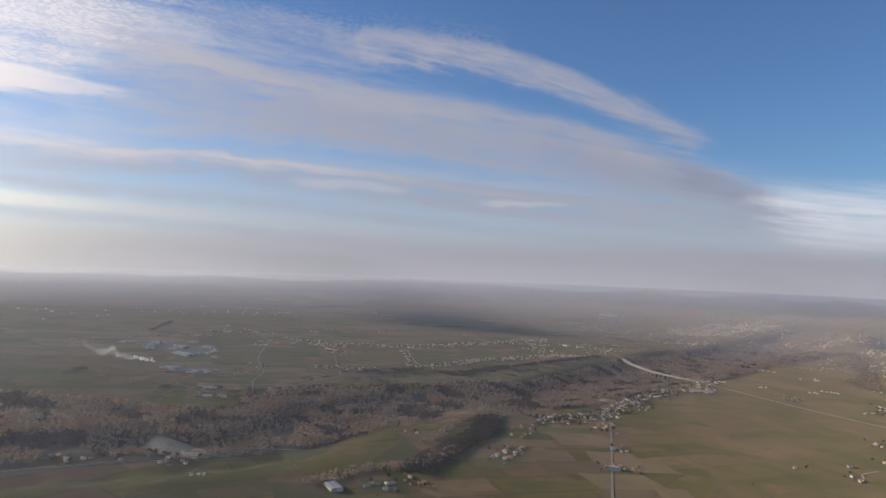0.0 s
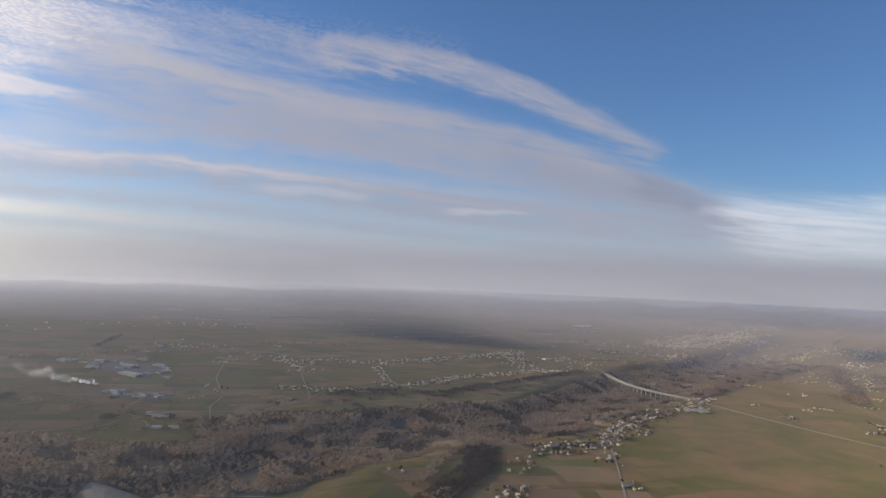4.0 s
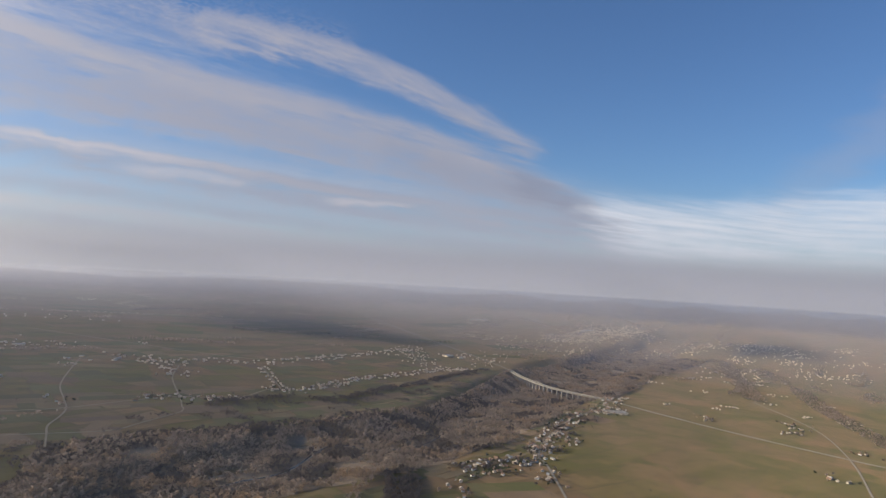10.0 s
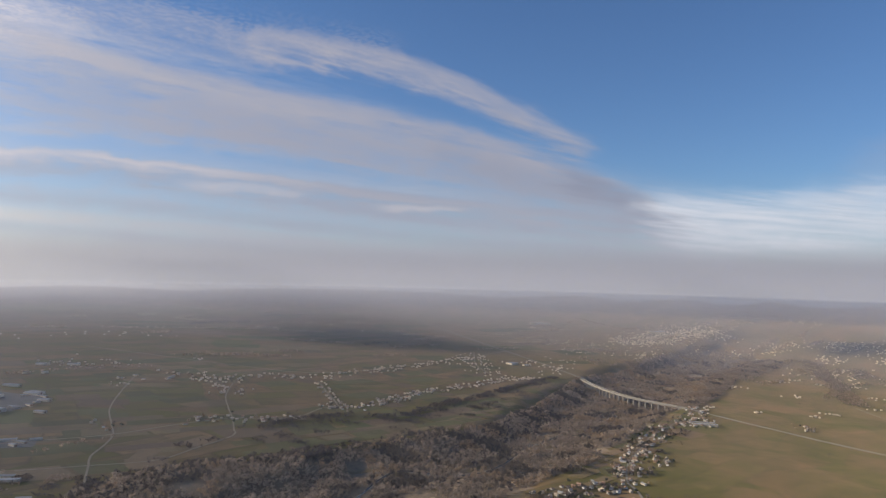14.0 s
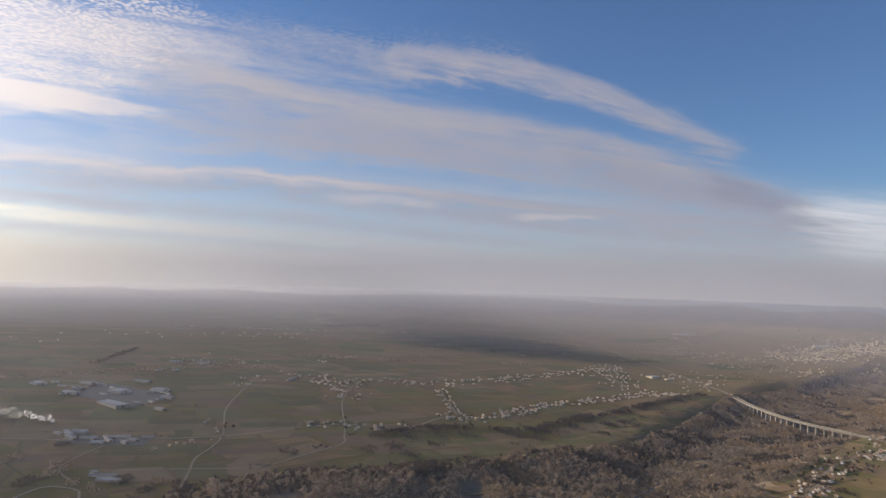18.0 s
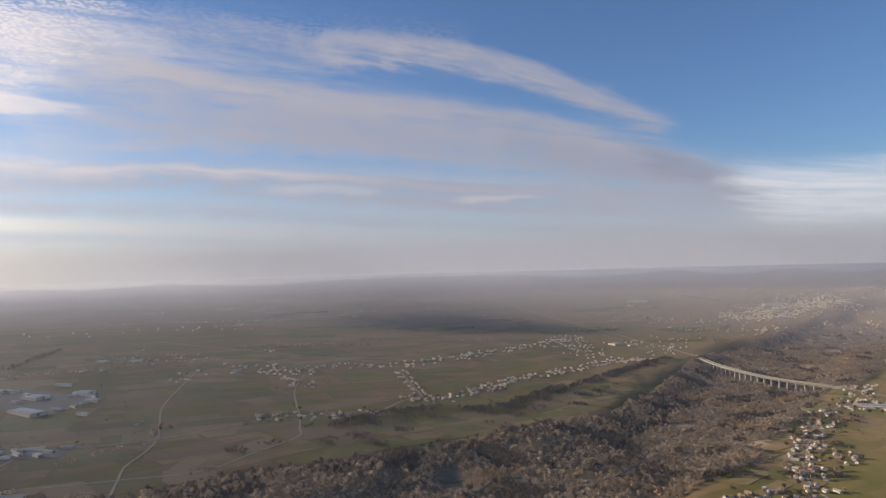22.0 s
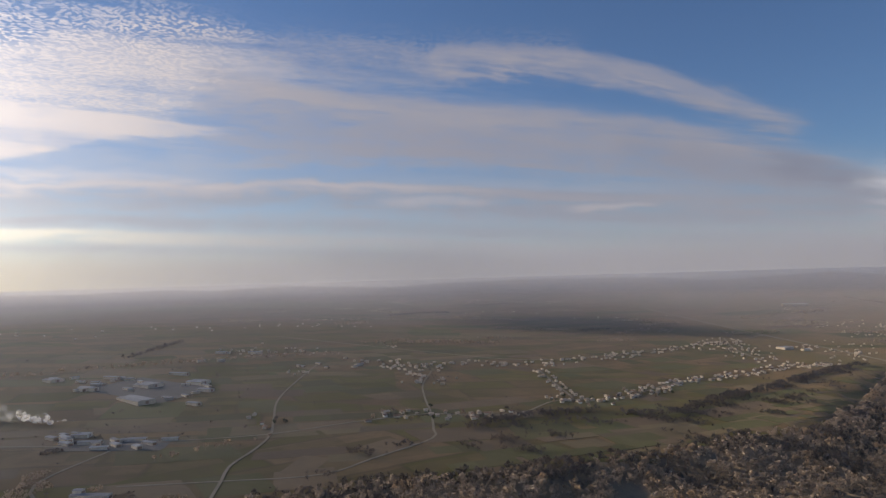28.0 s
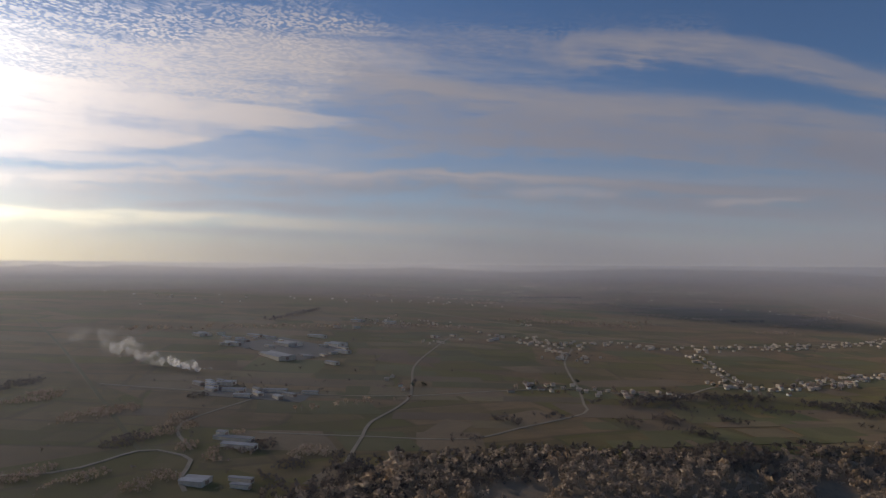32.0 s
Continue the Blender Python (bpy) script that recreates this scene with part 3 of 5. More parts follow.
ribbon("road", [(-496, 1406), (-492, 1304), (-443, 1255)], 2.6, 0.25, TRACK, "pale lane down to the long sheds", "lane")
ribbon("road", [(-726, 2396), (-319, 2210), (-114, 2156), (81, 2309), (388, 2670), (561, 2887)], 3.6, 0.3, TRACK, "road along the far row of houses", "road")
ribbon("road", [(-200, 1040), (-176, 1076), (-161, 1148), (-134, 1224), (-97, 1262)], 3.4, 1.2, GRAVEL, "pale gravel track through the valley wood", "track")
ribbon("road", [(-300, 962), (-250, 970), (-205, 978), (-160, 992)], 3.0, 1.2, GRAVEL, "pale gravel track past the sand pit", "track")
ribbon("road", [(-542, 1001), (-500, 958), (-475, 941), (-440, 939), (-400, 952)], 3.0, 1.2, GRAVEL, "pale gravel track at the wood's edge", "track")
ribbon("road", [(658, 1047), (674, 1052), (684, 1074), (706, 1090), (731, 1105)], 2.4, 0.4, GRAVEL, "pale winding farm drive", "drive")
ribbon("river_gravel", RIVER[8:-40:5], 5.0, 0.5, GRAVEL, "pale gravel banks along the river", "gravel bank")
tagged(ribbon("river", RIVER[:-36:4], 2.4, 0.9, WATER, "narrow river winding through bare woods", "river"), kind="structure")


def DECK(y):
    """The height of the deck: an even fall from one bank to the other."""
    (xa, ya), (xb, yb) = VIADUCT[0], VIADUCT[-1]
    k = (y - ya) / (yb - ya)
    return float(ground_z(xa, ya)) * (1 - k) + float(ground_z(xb, yb)) * k


def build_viaduct():
    top = tagged(new("viaduct"), "long concrete viaduct on many piers over the wooded valley", "viaduct")
    line, side = VIADUCT, normals(VIADUCT)
    def sweep(name, profile, mat, label=""):
        """Sweeps a closed profile of (across, up) along the line."""
        k, verts, faces = len(profile), [], []
        for (x, y), (nx, ny) in zip(line, side):
            verts += [(x + nx * a, y + ny * a, h + DECK(y)) for a, h in profile]
        for i in range(len(line) - 1):
            for j in range(k):
                a, b = i * k + j, i * k + (j + 1) % k
                faces.append((a, b, b + k, a + k))
        faces += [tuple(range(k)), tuple(range(len(verts) - 1, len(verts) - k - 1, -1))]
        part(name, mesh_of(name, verts, faces, mat), top, label)
    sweep("deck", [(-5.6, 1.2), (5.6, 1.2), (5.6, 0.6), (3.2, 0.1), (2.8, -2.3), (-2.8, -2.3), (-3.2, 0.1), (-5.6, 0.6)], CONCRETE)
    sweep("road_surface", [(-5.0, 1.24), (5.0, 1.24), (5.0, 1.204), (-5.0, 1.204)], ASPHALT, "grey asphalt carriageway")
    for a in (-5.35, 5.35):
        sweep("parapet", [(a - 0.2, 2.3), (a + 0.2, 2.3), (a + 0.2, 1.203), (a - 0.2, 1.203)], CONCRETE)
    length = np.r_[0, np.cumsum(np.linalg.norm(np.diff(line, axis=0), axis=1))]
    count = 26
    for i in range(1, count):
        s = length[-1] * i / count
        x, y = np.interp(s, length, line[:, 0]), np.interp(s, length, line[:, 1])
        nx, ny = np.interp(s, length, side[:, 0]), np.interp(s, length, side[:, 1])
        deck = DECK(y)
        foot = float(ground_z(x, y)) - 1.5 - deck
        if foot > -4:
            continue
        v, f = joined(box(-1.3, 1.3, -2.4, 2.4, foot, -3.3))
        v = [(px * (1.0 if pz > foot else 1.35), py * (1.0 if pz > foot else 1.15), pz) for px, py, pz in v]
        pier = part("pier", mesh_of("pier", v, f, CONCRETE), top, m=pose(x, y, deck, rz=math.degrees(math.atan2(ny, nx)) - 90))
        part("pier_cap", mesh_of("pier_cap", *box(-1.6, 1.6, -3.1, 3.1, -3.296, -2.304), CONCRETE), pier)
    for i, end in ((0, 1), (-1, -1)):
        x, y = line[i]
        nx, ny = side[i]
        part("abutment", mesh_of("abutment", *box(-3.5, 3.5, -6.2, 6.2, -4, 0.58), CONCRETE), top, m=pose(x, y, DECK(y), rz=math.degrees(math.atan2(ny, nx)) - 90))


build_viaduct()

# ---- fields ----


def field(cx, cy, wide, deep, turn, mat, label, lift):
    """One field: a thin skewed sheet of crop or soil with an uneven edge."""
    r = random.Random(int(cx * 7 + cy * 13))
    c, s, skew = math.cos(radians(turn)), math.sin(radians(turn)), r.uniform(-0.25, 0.25)
    rim = []
    for ax, ay, bx, by in ((-1, -1, 1, -1), (1, -1, 1, 1), (1, 1, -1, 1), (-1, 1, -1, -1)):
        for k in range(4):
            u, v = ax + (bx - ax) * k / 4, ay + (by - ay) * k / 4
            u, v = (u + r.uniform(-0.03, 0.03)) * wide / 2, (v + r.uniform(-0.03, 0.03)) * deep / 2
            u += skew * v
            rim.append((cx + c * u - s * v, cy + s * u + c * v))
    z = ground_z(np.array([p[0] for p in rim]), np.array([p[1] for p in rim]))
    n = len(rim)
    verts = [(x, y, h + lift) for (x, y), h in zip(rim, z)] + [(x, y, h - 0.5) for (x, y), h in zip(rim, z)]
    faces = [tuple(range(n))] + [(i, i + n, (i + 1) % n + n, (i + 1) % n) for i in range(n)]
    tagged(new("field", mesh_of("field", verts, faces, mat)), label, "field", "fields on the plain", "structure")


FIELD_KINDS = [(MEADOW, "green winter pasture"), (PLOUGHED, "brown ploughed field with bare soil"), (STUBBLE, "pale stubble field"), (MEADOW, "dull green field of young wheat")]


def quilt(x0, x1, y0, y1, turn, wide, deep, chance, seed, bank=190, lift=0.08):
    """A quilt of strips at one angle."""
    r = random.Random(seed)
    c, s = math.cos(radians(turn)), math.sin(radians(turn))
    mx, my = (x0 + x1) / 2, (y0 + y1) / 2
    reach = max(x1 - x0, y1 - y0) * 0.75
    v = -reach
    while v < reach:
        d, u = deep * r.uniform(0.6, 1.4), -reach
        while u < reach:
            w = wide * r.uniform(0.5, 1.5)
            px, py = mx + c * u - s * v, my + s * u + c * v
            if x0 < px < x1 and y0 < py < y1 and r.random() < chance and away_from(RIVER, np.array([px]), np.array([py]))[0] > bank and (bank > 150 or away_from(RIVER, np.array([px]), np.array([py]))[0] < 185 and not inside(VALLEY_WOOD, np.array([px]), np.array([py]))[0]):
                mat, label = r.choice(FIELD_KINDS)
                field(px, py, w * 0.97, d * 0.97, turn, mat, label, lift + 0.02 * r.random())
            u += w
        v += d


quilt(-606, 87, 1304, 1650, 28, 60, 40, 0.50, 3)
quilt(-569, 622, 1640, 2303, 38, 70, 44, 0.32, 5)
quilt(-966, -415, 1291, 2143, 20, 100, 65, 0.28, 7)
quilt(-822, 847, 2311, 3588, 15, 190, 80, 0.22, 9)
quilt(-133, 340, 610, 1192, 10, 95, 60, 0.4, 12)
quilt(-547, -122, 483, 877, 5, 95, 60, 0.5, 13)
for cx, cy, w, d, turn, mat, label in [
    (255, 1141, 100, 75, 10, PLOUGHED, "brown ploughed field beside the village"),
    (-6, 1078, 70, 45, 30, PLOUGHED, "small brown ploughed plot in the river bend"),
    (45, 1124, 70, 60, 30, MEADOW, "green meadow in the river bend"),
    (-108, 966, 190, 120, 30, MEADOW, "bright green meadow below the woods"),
    (-308, 1398, 26, 52, -10, PLOUGHED, "brown ploughed strip beside the lane"),
    (-254, 1473, 36, 55, -25, PLOUGHED, "brown ploughed plot"),
    (-190, 1538, 95, 55, 25, PLOUGHED, "broad brown ploughed field"),
    (-129, 1489, 60, 80, 30, PLOUGHED, "brown ploughed field by the wood's edge"),
    (31, 1568, 130, 85, 35, STUBBLE, "tan stubble field above the valley"),
    (173, 1732, 150, 95, 42, PLOUGHED, "tan bare field above the valley"),
    (280, 1888, 90, 60, 45, MEADOW, "dark green meadow by the woods"),
]:
    field(cx, cy, w, d, turn, mat, label, 0.16)

# ---- woods ----


def tree_shape(r, height, spread, clumps, lean=0.1):
    """Corners and triangles of one tree: a tapered trunk, a few limbs and a loose crown of many small sprays."""
    verts, tris = [], []

    def limb(a, b, ra, rb):
        k = len(verts)
        d = np.subtract(b, a)
        p = np.cross(d, (0.3, 0.9, 0.2))
        p /= np.linalg.norm(p) + 1e-9
        q = np.cross(d, p) / (np.linalg.norm(d) + 1e-9)
        for at, rad in ((a, ra), (b, rb)):
            for j in range(3):
                w = 2 * math.pi * j / 3
                verts.append(np.add(at, rad * (math.cos(w) * p + math.sin(w) * q)))
        for j in range(3):
            m = (j + 1) % 3
            tris.extend([(k + j, k + m, k + 3 + m), (k + j, k + 3 + m, k + 3 + j)])

    top = (lean * height * r.uniform(-1, 1), lean * height * r.uniform(-1, 1), height * 0.75)
    limb((0, 0, -1.5), top, height * 0.03, height * 0.01)
    for _ in range(3):
        w, k = r.uniform(0, 6.28), r.uniform(0.35, 0.6)
        a = np.multiply(top, k)
        limb(a, a + np.array((math.cos(w) * spread * 0.35, math.sin(w) * spread * 0.35, height * 0.22)), height * 0.013, height * 0.005)
    knots = [(r.gauss(0, 0.22) * spread, r.gauss(0, 0.22) * spread, height * r.uniform(0.42, 0.9)) for _ in range(5)]
    for _ in range(clumps):
        kx, ky, kz = r.choice(knots)
        c = np.array((kx + r.gauss(0, 0.13) * spread, ky + r.gauss(0, 0.13) * spread, min(kz + r.gauss(0, 0.10) * height, height)))
        size = spread * r.uniform(0.10, 0.22)
        k = len(verts)
        for _ in range(4):
            verts.append(c + np.array([r.gauss(0, 1) for _ in range(3)]) * size * 0.75)
        tris.extend([(k, k + 1, k + 2), (k, k + 2, k + 3), (k, k + 3, k + 1)])
    return np.array(verts), np.array(tris)


def wood(name, x, y, mat, label, low, high, seed, clumps=26, category="wood"):
    """Many trees joined into one: of eight shapes, turned and sized by chance."""
    r = random.Random(seed)
    shapes = [tree_shape(r, 1.0, r.uniform(0.6, 0.95), clumps) for _ in range(8)]
    rng = np.random.default_rng(seed)
    z = ground_z(x, y)
    kind = rng.integers(0, 8, len(x))
    all_v, all_t, base = [], [], 0
    for k, (v, t) in enumerate(shapes):
        pick = np.nonzero(kind == k)[0]
        if not len(pick):
            continue
        size, turn = rng.uniform(low, high, len(pick)), rng.uniform(0, 6.283, len(pick))
        c, s = np.cos(turn)[:, None], np.sin(turn)[:, None]
        wide = size * rng.uniform(0.85, 1.25, len(pick))
        vx = (v[:, 0] * c - v[:, 1] * s) * wide[:, None] + x[pick][:, None]
        vy = (v[:, 0] * s + v[:, 1] * c) * wide[:, None] + y[pick][:, None]
        vz = v[:, 2] * size[:, None] + z[pick][:, None]
        all_v.append(np.stack([vx, vy, vz], -1).reshape(-1, 3))
        all_t.append((t[None] + (np.arange(len(pick)) * len(v))[:, None, None] + base).reshape(-1, 3))
        base += len(pick) * len(v)
    me = bulk_mesh(name, np.concatenate(all_v), np.concatenate(all_t), mat)
    tagged(new(name, me), label, category, kind="stuff")


def scatter(poly, spacing, seed, patchy=0.0, cell=0.02):
    """Uneven points inside an outline, thinned by broad noise."""
    rng = np.random.default_rng(seed)
    p = np.array(poly, float)
    (x0, y0), (x1, y1) = p.min(0), p.max(0)
    gx, gy = np.meshgrid(np.arange(x0, x1, spacing), np.arange(y0, y1, spacing))
    x = gx.ravel() + rng.uniform(-0.55, 0.55, gx.size) * spacing
    y = gy.ravel() + rng.uniform(-0.55, 0.55, gx.size) * spacing
    keep = inside(p, x, y)
    x, y = x[keep], y[keep]
    if patchy:
        keep = np.array([noise.noise((a * cell, b * cell, seed)) > patchy - 1 for a, b in zip(x, y)], bool)
        x, y = x[keep], y[keep]
    keep = away_from(RIVER, x, y) > 7
    return x[keep], y[keep]


def belt(points, width):
    """The outline of a strip along a line."""
    line = smooth_line(points, 30)
    n = normals(line) * width / 2
    return np.vstack([line + n, (line - n)[::-1]])


def noise_split(x, y, cell, seed):
    return np.array([noise.noise((a * cell, b * cell, seed * 3.1)) for a, b in zip(x, y)])


VALLEY_WOOD = [(-330, 1140), (-345, 1270), (-289, 1312), (-205, 1375), (-139, 1397), (-82, 1445), (-6, 1495), (68, 1540), (132, 1597), (195, 1652), (254, 1716), (297, 1795), (378, 1904), (448, 2021), (543, 2176), (627, 2318), (735, 2442), (960, 2667), (1109, 2855), (1405, 3026), (1542, 3132), (1564, 3087), (1615, 2733), (1229, 2457), (974, 2141), (812, 1967), (728, 1937), (603, 1774), (497, 1642), (395, 1528), (331, 1428), (256, 1386), (179, 1307), (119, 1235), (55, 1211), (-20, 1173), (-80, 1110), (-183, 988), (-258, 939), (-336, 885), (-427, 890), (-506, 810), (-673, 807), (-809, 951), (-760, 1080), (-600, 1120), (-430, 1100)]


# small fields and brushy clumps on the valley's sides
quilt(-330, 640, 1390, 2420, 34, 44, 26, 0.85, 21, 60, 0.35)
quilt(60, 900, 1150, 2000, 40, 40, 24, 0.6, 22, 60, 0.35)


def wood_floor():
    """Brown leaf litter and dead grass on the ground under the valley wood."""
    step = 12.5
    p = np.array(VALLEY_WOOD, float)
    (x0, y0), (x1, y1) = p.min(0), p.max(0)
    xs, ys = np.arange(x0, x1, step), np.arange(y0, y1, step)
    gx, gy = np.meshgrid(xs, ys)
    n = len(xs)
    i = (np.arange(len(ys) - 1)[:, None] * n + np.arange(n - 1)).ravel()
    flat_x, flat_y = gx.ravel(), gy.ravel()
    i = i[inside(p, flat_x[i] + step / 2, flat_y[i] + step / 2)]
    tris = np.concatenate([np.stack([i, i + 1, i + n + 1], -1), np.stack([i, i + n + 1, i + n], -1)])
    used, index = np.unique(tris, return_inverse=True)
    verts = np.stack([flat_x[used], flat_y[used], ground_z(flat_x[used], flat_y[used]) + 0.45], -1)
    tagged(new("wood_floor", bulk_mesh("wood_floor", verts, index.reshape(-1, 3), LITTER)), "brown leaf litter on the valley floor", "ground", kind="structure")


wood_floor()
# tan clearings and dead grass between the valley's trees: x, y, width, depth, turn
CLEARINGS = [(40, 1290, 70, 16, 30), (150, 1430, 50, 14, 40), (300, 1560, 56, 18, 48), (420, 1720, 46, 18, 40), (-120, 1250, 64, 14, 25), (-230, 1090, 60, 14, 20), (520, 1850, 50, 16, 45), (230, 1640, 40, 12, 40), (600, 1990, 60, 20, 50), (-20, 1400, 44, 12, 30), (380, 1600, 36, 14, 35), (-350, 932, 92, 56, -8)]
for x, y, wide, deep, turn in CLEARINGS[:-1]:
    field(x, y, wide, deep, turn, STUBBLE, "tan dead grass in a clearing of the wood", 0.55)


def cleared(x, y):
    out = np.zeros(len(x), bool)
    for cx, cy, wide, deep, turn in CLEARINGS:
        c, s = math.cos(radians(turn)), math.sin(radians(turn))
        u, v = (x - cx) * c + (y - cy) * s, (y - cy) * c - (x - cx) * s
        out |= (np.abs(u) < wide * 0.46) & (np.abs(v) < deep * 0.46)
    return out


wx, wy = scatter(VALLEY_WOOD, 6.4, 1, 0.62, 0.02)
chance = np.random.default_rng(8).random(len(wx))
thin = (chance < np.clip(1.1 - (wy - 1700) / 1700, 0.42, 1)) & ((wx > -330) | (chance < 0.92))
thin &= ~cleared(wx, wy)
wx, wy = wx[thin], wy[thin]
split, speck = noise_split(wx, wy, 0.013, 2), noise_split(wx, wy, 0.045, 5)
# dark drifts: shade between the trees, painted as darker twigs
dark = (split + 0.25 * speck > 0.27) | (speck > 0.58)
oaks = ~dark & (noise_split(wx, wy, 0.02, 7) > 0.22)
wood("bare_wood", wx[~dark & ~oaks], wy[~dark & ~oaks], TWIGS, "brown leafless woodland filling the river valley", 3.5, 9.5, 21)
wood("russet_wood", wx[oaks], wy[oaks], RUSSET, "russet winter oaks along the river", 4, 10, 22)
wood("dark_wood", wx[dark], wy[dark], DARK_AND_SHADED_TWIGS, "dark shaded trees in the river valley", 3.5, 8, 23)
# on the valley's slope and bluff the dark twigs paint in shade
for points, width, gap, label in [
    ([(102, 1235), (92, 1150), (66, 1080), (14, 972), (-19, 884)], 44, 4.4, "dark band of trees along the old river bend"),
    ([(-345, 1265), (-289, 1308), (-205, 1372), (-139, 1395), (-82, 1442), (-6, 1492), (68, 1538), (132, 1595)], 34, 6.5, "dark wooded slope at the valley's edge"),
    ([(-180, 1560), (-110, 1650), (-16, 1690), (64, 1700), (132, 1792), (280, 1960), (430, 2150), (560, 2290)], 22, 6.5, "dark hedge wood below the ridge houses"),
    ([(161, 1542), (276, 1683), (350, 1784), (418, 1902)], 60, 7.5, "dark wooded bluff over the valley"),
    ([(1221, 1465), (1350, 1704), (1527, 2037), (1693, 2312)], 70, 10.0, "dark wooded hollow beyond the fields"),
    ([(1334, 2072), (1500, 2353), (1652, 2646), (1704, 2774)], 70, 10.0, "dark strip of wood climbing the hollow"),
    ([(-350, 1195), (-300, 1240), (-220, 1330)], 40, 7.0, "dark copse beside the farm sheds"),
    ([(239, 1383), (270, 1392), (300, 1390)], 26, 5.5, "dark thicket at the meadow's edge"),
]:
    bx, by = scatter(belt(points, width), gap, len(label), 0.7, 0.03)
    wood("dark_belt", bx, by, TWIGS if "hollow" in label else DARK_AND_SHADED_TWIGS, label, 4, 8, len(label) + 40)
rng = random.Random(31)
clump_x, clump_y = [], []
for points, count, wide in (([(-180, 1545), (-60, 1640), (70, 1690), (200, 1840), (340, 2000), (520, 2220)], 46, 26), ([(-300, 1400), (-120, 1500), (40, 1600), (200, 1760), (330, 1930)], 30, 30), ([(180, 1240), (300, 1330), (420, 1480), (560, 1660)], 22, 20)):
    line = smooth_line(points, 6)
    for _ in range(count):
        cx, cy = line[rng.randrange(len(line))]
        cx, cy = cx + rng.gauss(0, wide), cy + rng.gauss(0, wide)
        for _ in range(rng.randrange(5, 26)):
            clump_x.append(cx + rng.gauss(0, 8))
            clump_y.append(cy + rng.gauss(0, 6))
wood("bushes", np.array(clump_x), np.array(clump_y), DARK_AND_SHADED_TWIGS, "dark bushes and small trees on the valley's sides", 2.5, 6, 91, 20, "bushes")
# single trees and bushes dotted over the plain, thicker along old field edges
dots = np.random.default_rng(17)
dx, dy = dots.uniform(-1300, 1800, 26000), dots.uniform(620, 3000, 26000)
edge = np.abs(noise_split(dx, dy, 0.011, 9)) + 0.6 * np.abs(noise_split(dx, dy, 0.03, 4))
keep = (edge < 0.12) & (away_from(RIVER, dx, dy) > 150)
wood("field_trees", dx[keep], dy[keep], DARK_AND_SHADED_TWIGS, "small dark trees and bushes dotted along field edges", 1.6, 4.2, 93, 9, "trees")
# woods on the far hills and hedge lines over the far plain
far_x, far_y = [], []
for _ in range(120):
    cx, cy = rng.uniform(700, 2100), rng.uniform(2150, 3700)
    if rng.random() < 0.25:
        cx, cy = rng.uniform(-1200, 700), rng.uniform(2300, 3800)
    a, long = rng.gauss(0.5, 0.5), rng.uniform(20, 120)
    for _ in range(int(long * 0.55)):
        k = rng.uniform(-long, long)
        far_x.append(cx + k * math.cos(a) + rng.gauss(0, 9))
        far_y.append(cy + k * math.sin(a) + rng.gauss(0, 9))
wood("far_woods", np.array(far_x), np.array(far_y), TWIGS, "brown far copses and hedge lines in the haze", 5, 10, 92, 12)
# brown thickets about the farm sheds and the plain's edge: bearing ellipses of x, y, half width, half depth
for k, (x, y, wide, deep) in enumerate([(-703, 1327, 17, 43), (-647, 1311, 18, 34), (-567, 1283, 14, 30), (-561, 1309, 17, 25), (-492, 1257, 14, 31), (-488, 1285, 15, 27), (-452, 1257, 12, 21), (-419, 1262, 15, 24), (-410, 1282, 11, 21), (-491, 1169, 9, 27), (-460, 1176, 10, 26), (-423, 1196, 12, 22), (-369, 1250, 12, 23), (-506, 1323, 8, 14), (-373, 1288, 13, 20), (-327, 1261, 15, 26), (-541, 1385, 8, 13), (-441, 1296, 7, 15)]):
    ring = [(x + wide * math.cos(a * 0.7854) * (1 + 0.3 * math.sin(3 * a + k)), y + deep * math.sin(a * 0.7854)) for a in range(8)]
    bx, by = scatter(ring, 2.6, 300 + k, 0.85, 0.06)
    if len(bx) > 4:
        wood("thicket", bx, by, DARK_AND_SHADED_TWIGS if k % 4 == 0 else TWIGS, "dark brown thicket of bare trees by the fields", 1.3, 2.8, 300 + k, category="thicket")
for points, width, gap, label in [
    ([(-142, 803), (-76, 886), (-17, 914), (39, 1008)], 26, 6.5, "row of bare trees along a meadow"),
    ([(72, 1246), (36, 1158), (18, 1087), (-13, 1023)], 16, 7.0, "brown fringe of bushes along the old bend"),
    ([(-448, 1367), (-366, 1491)], 6, 8.0, "short hedge row between fields"),
    ([(-909, 1663), (-665, 1972), (-483, 2118)], 20, 12.0, "far hedge row on the plain"),
    ([(-870, 2939), (-427, 3141), (-108, 3160)], 30, 14.0, "far line of trees on the plain"),
    ([(-628, 3204), (-542, 3334), (-424, 3397)], 30, 10.0, "far dark belt of trees on the plain"),
    ([(-395, 3640), (-292, 3700), (-180, 3780)], 30, 12.0, "farthest dark belt of trees on the plain"),
    ([(25, 2842), (122, 2937)], 26, 10.0, "short dark belt of far trees"),
    ([(-825, 1940), (-842, 2048), (-868, 2195)], 16, 8.0, "dark hedge row behind the works"),
]:
    bx, by = scatter(belt(points, width), gap, len(label))
    wood("hedge", bx, by, DARK_AND_SHADED_TWIGS if "dark" in label else TWIGS, label, 4, 8, len(label) + 60, category="hedge")


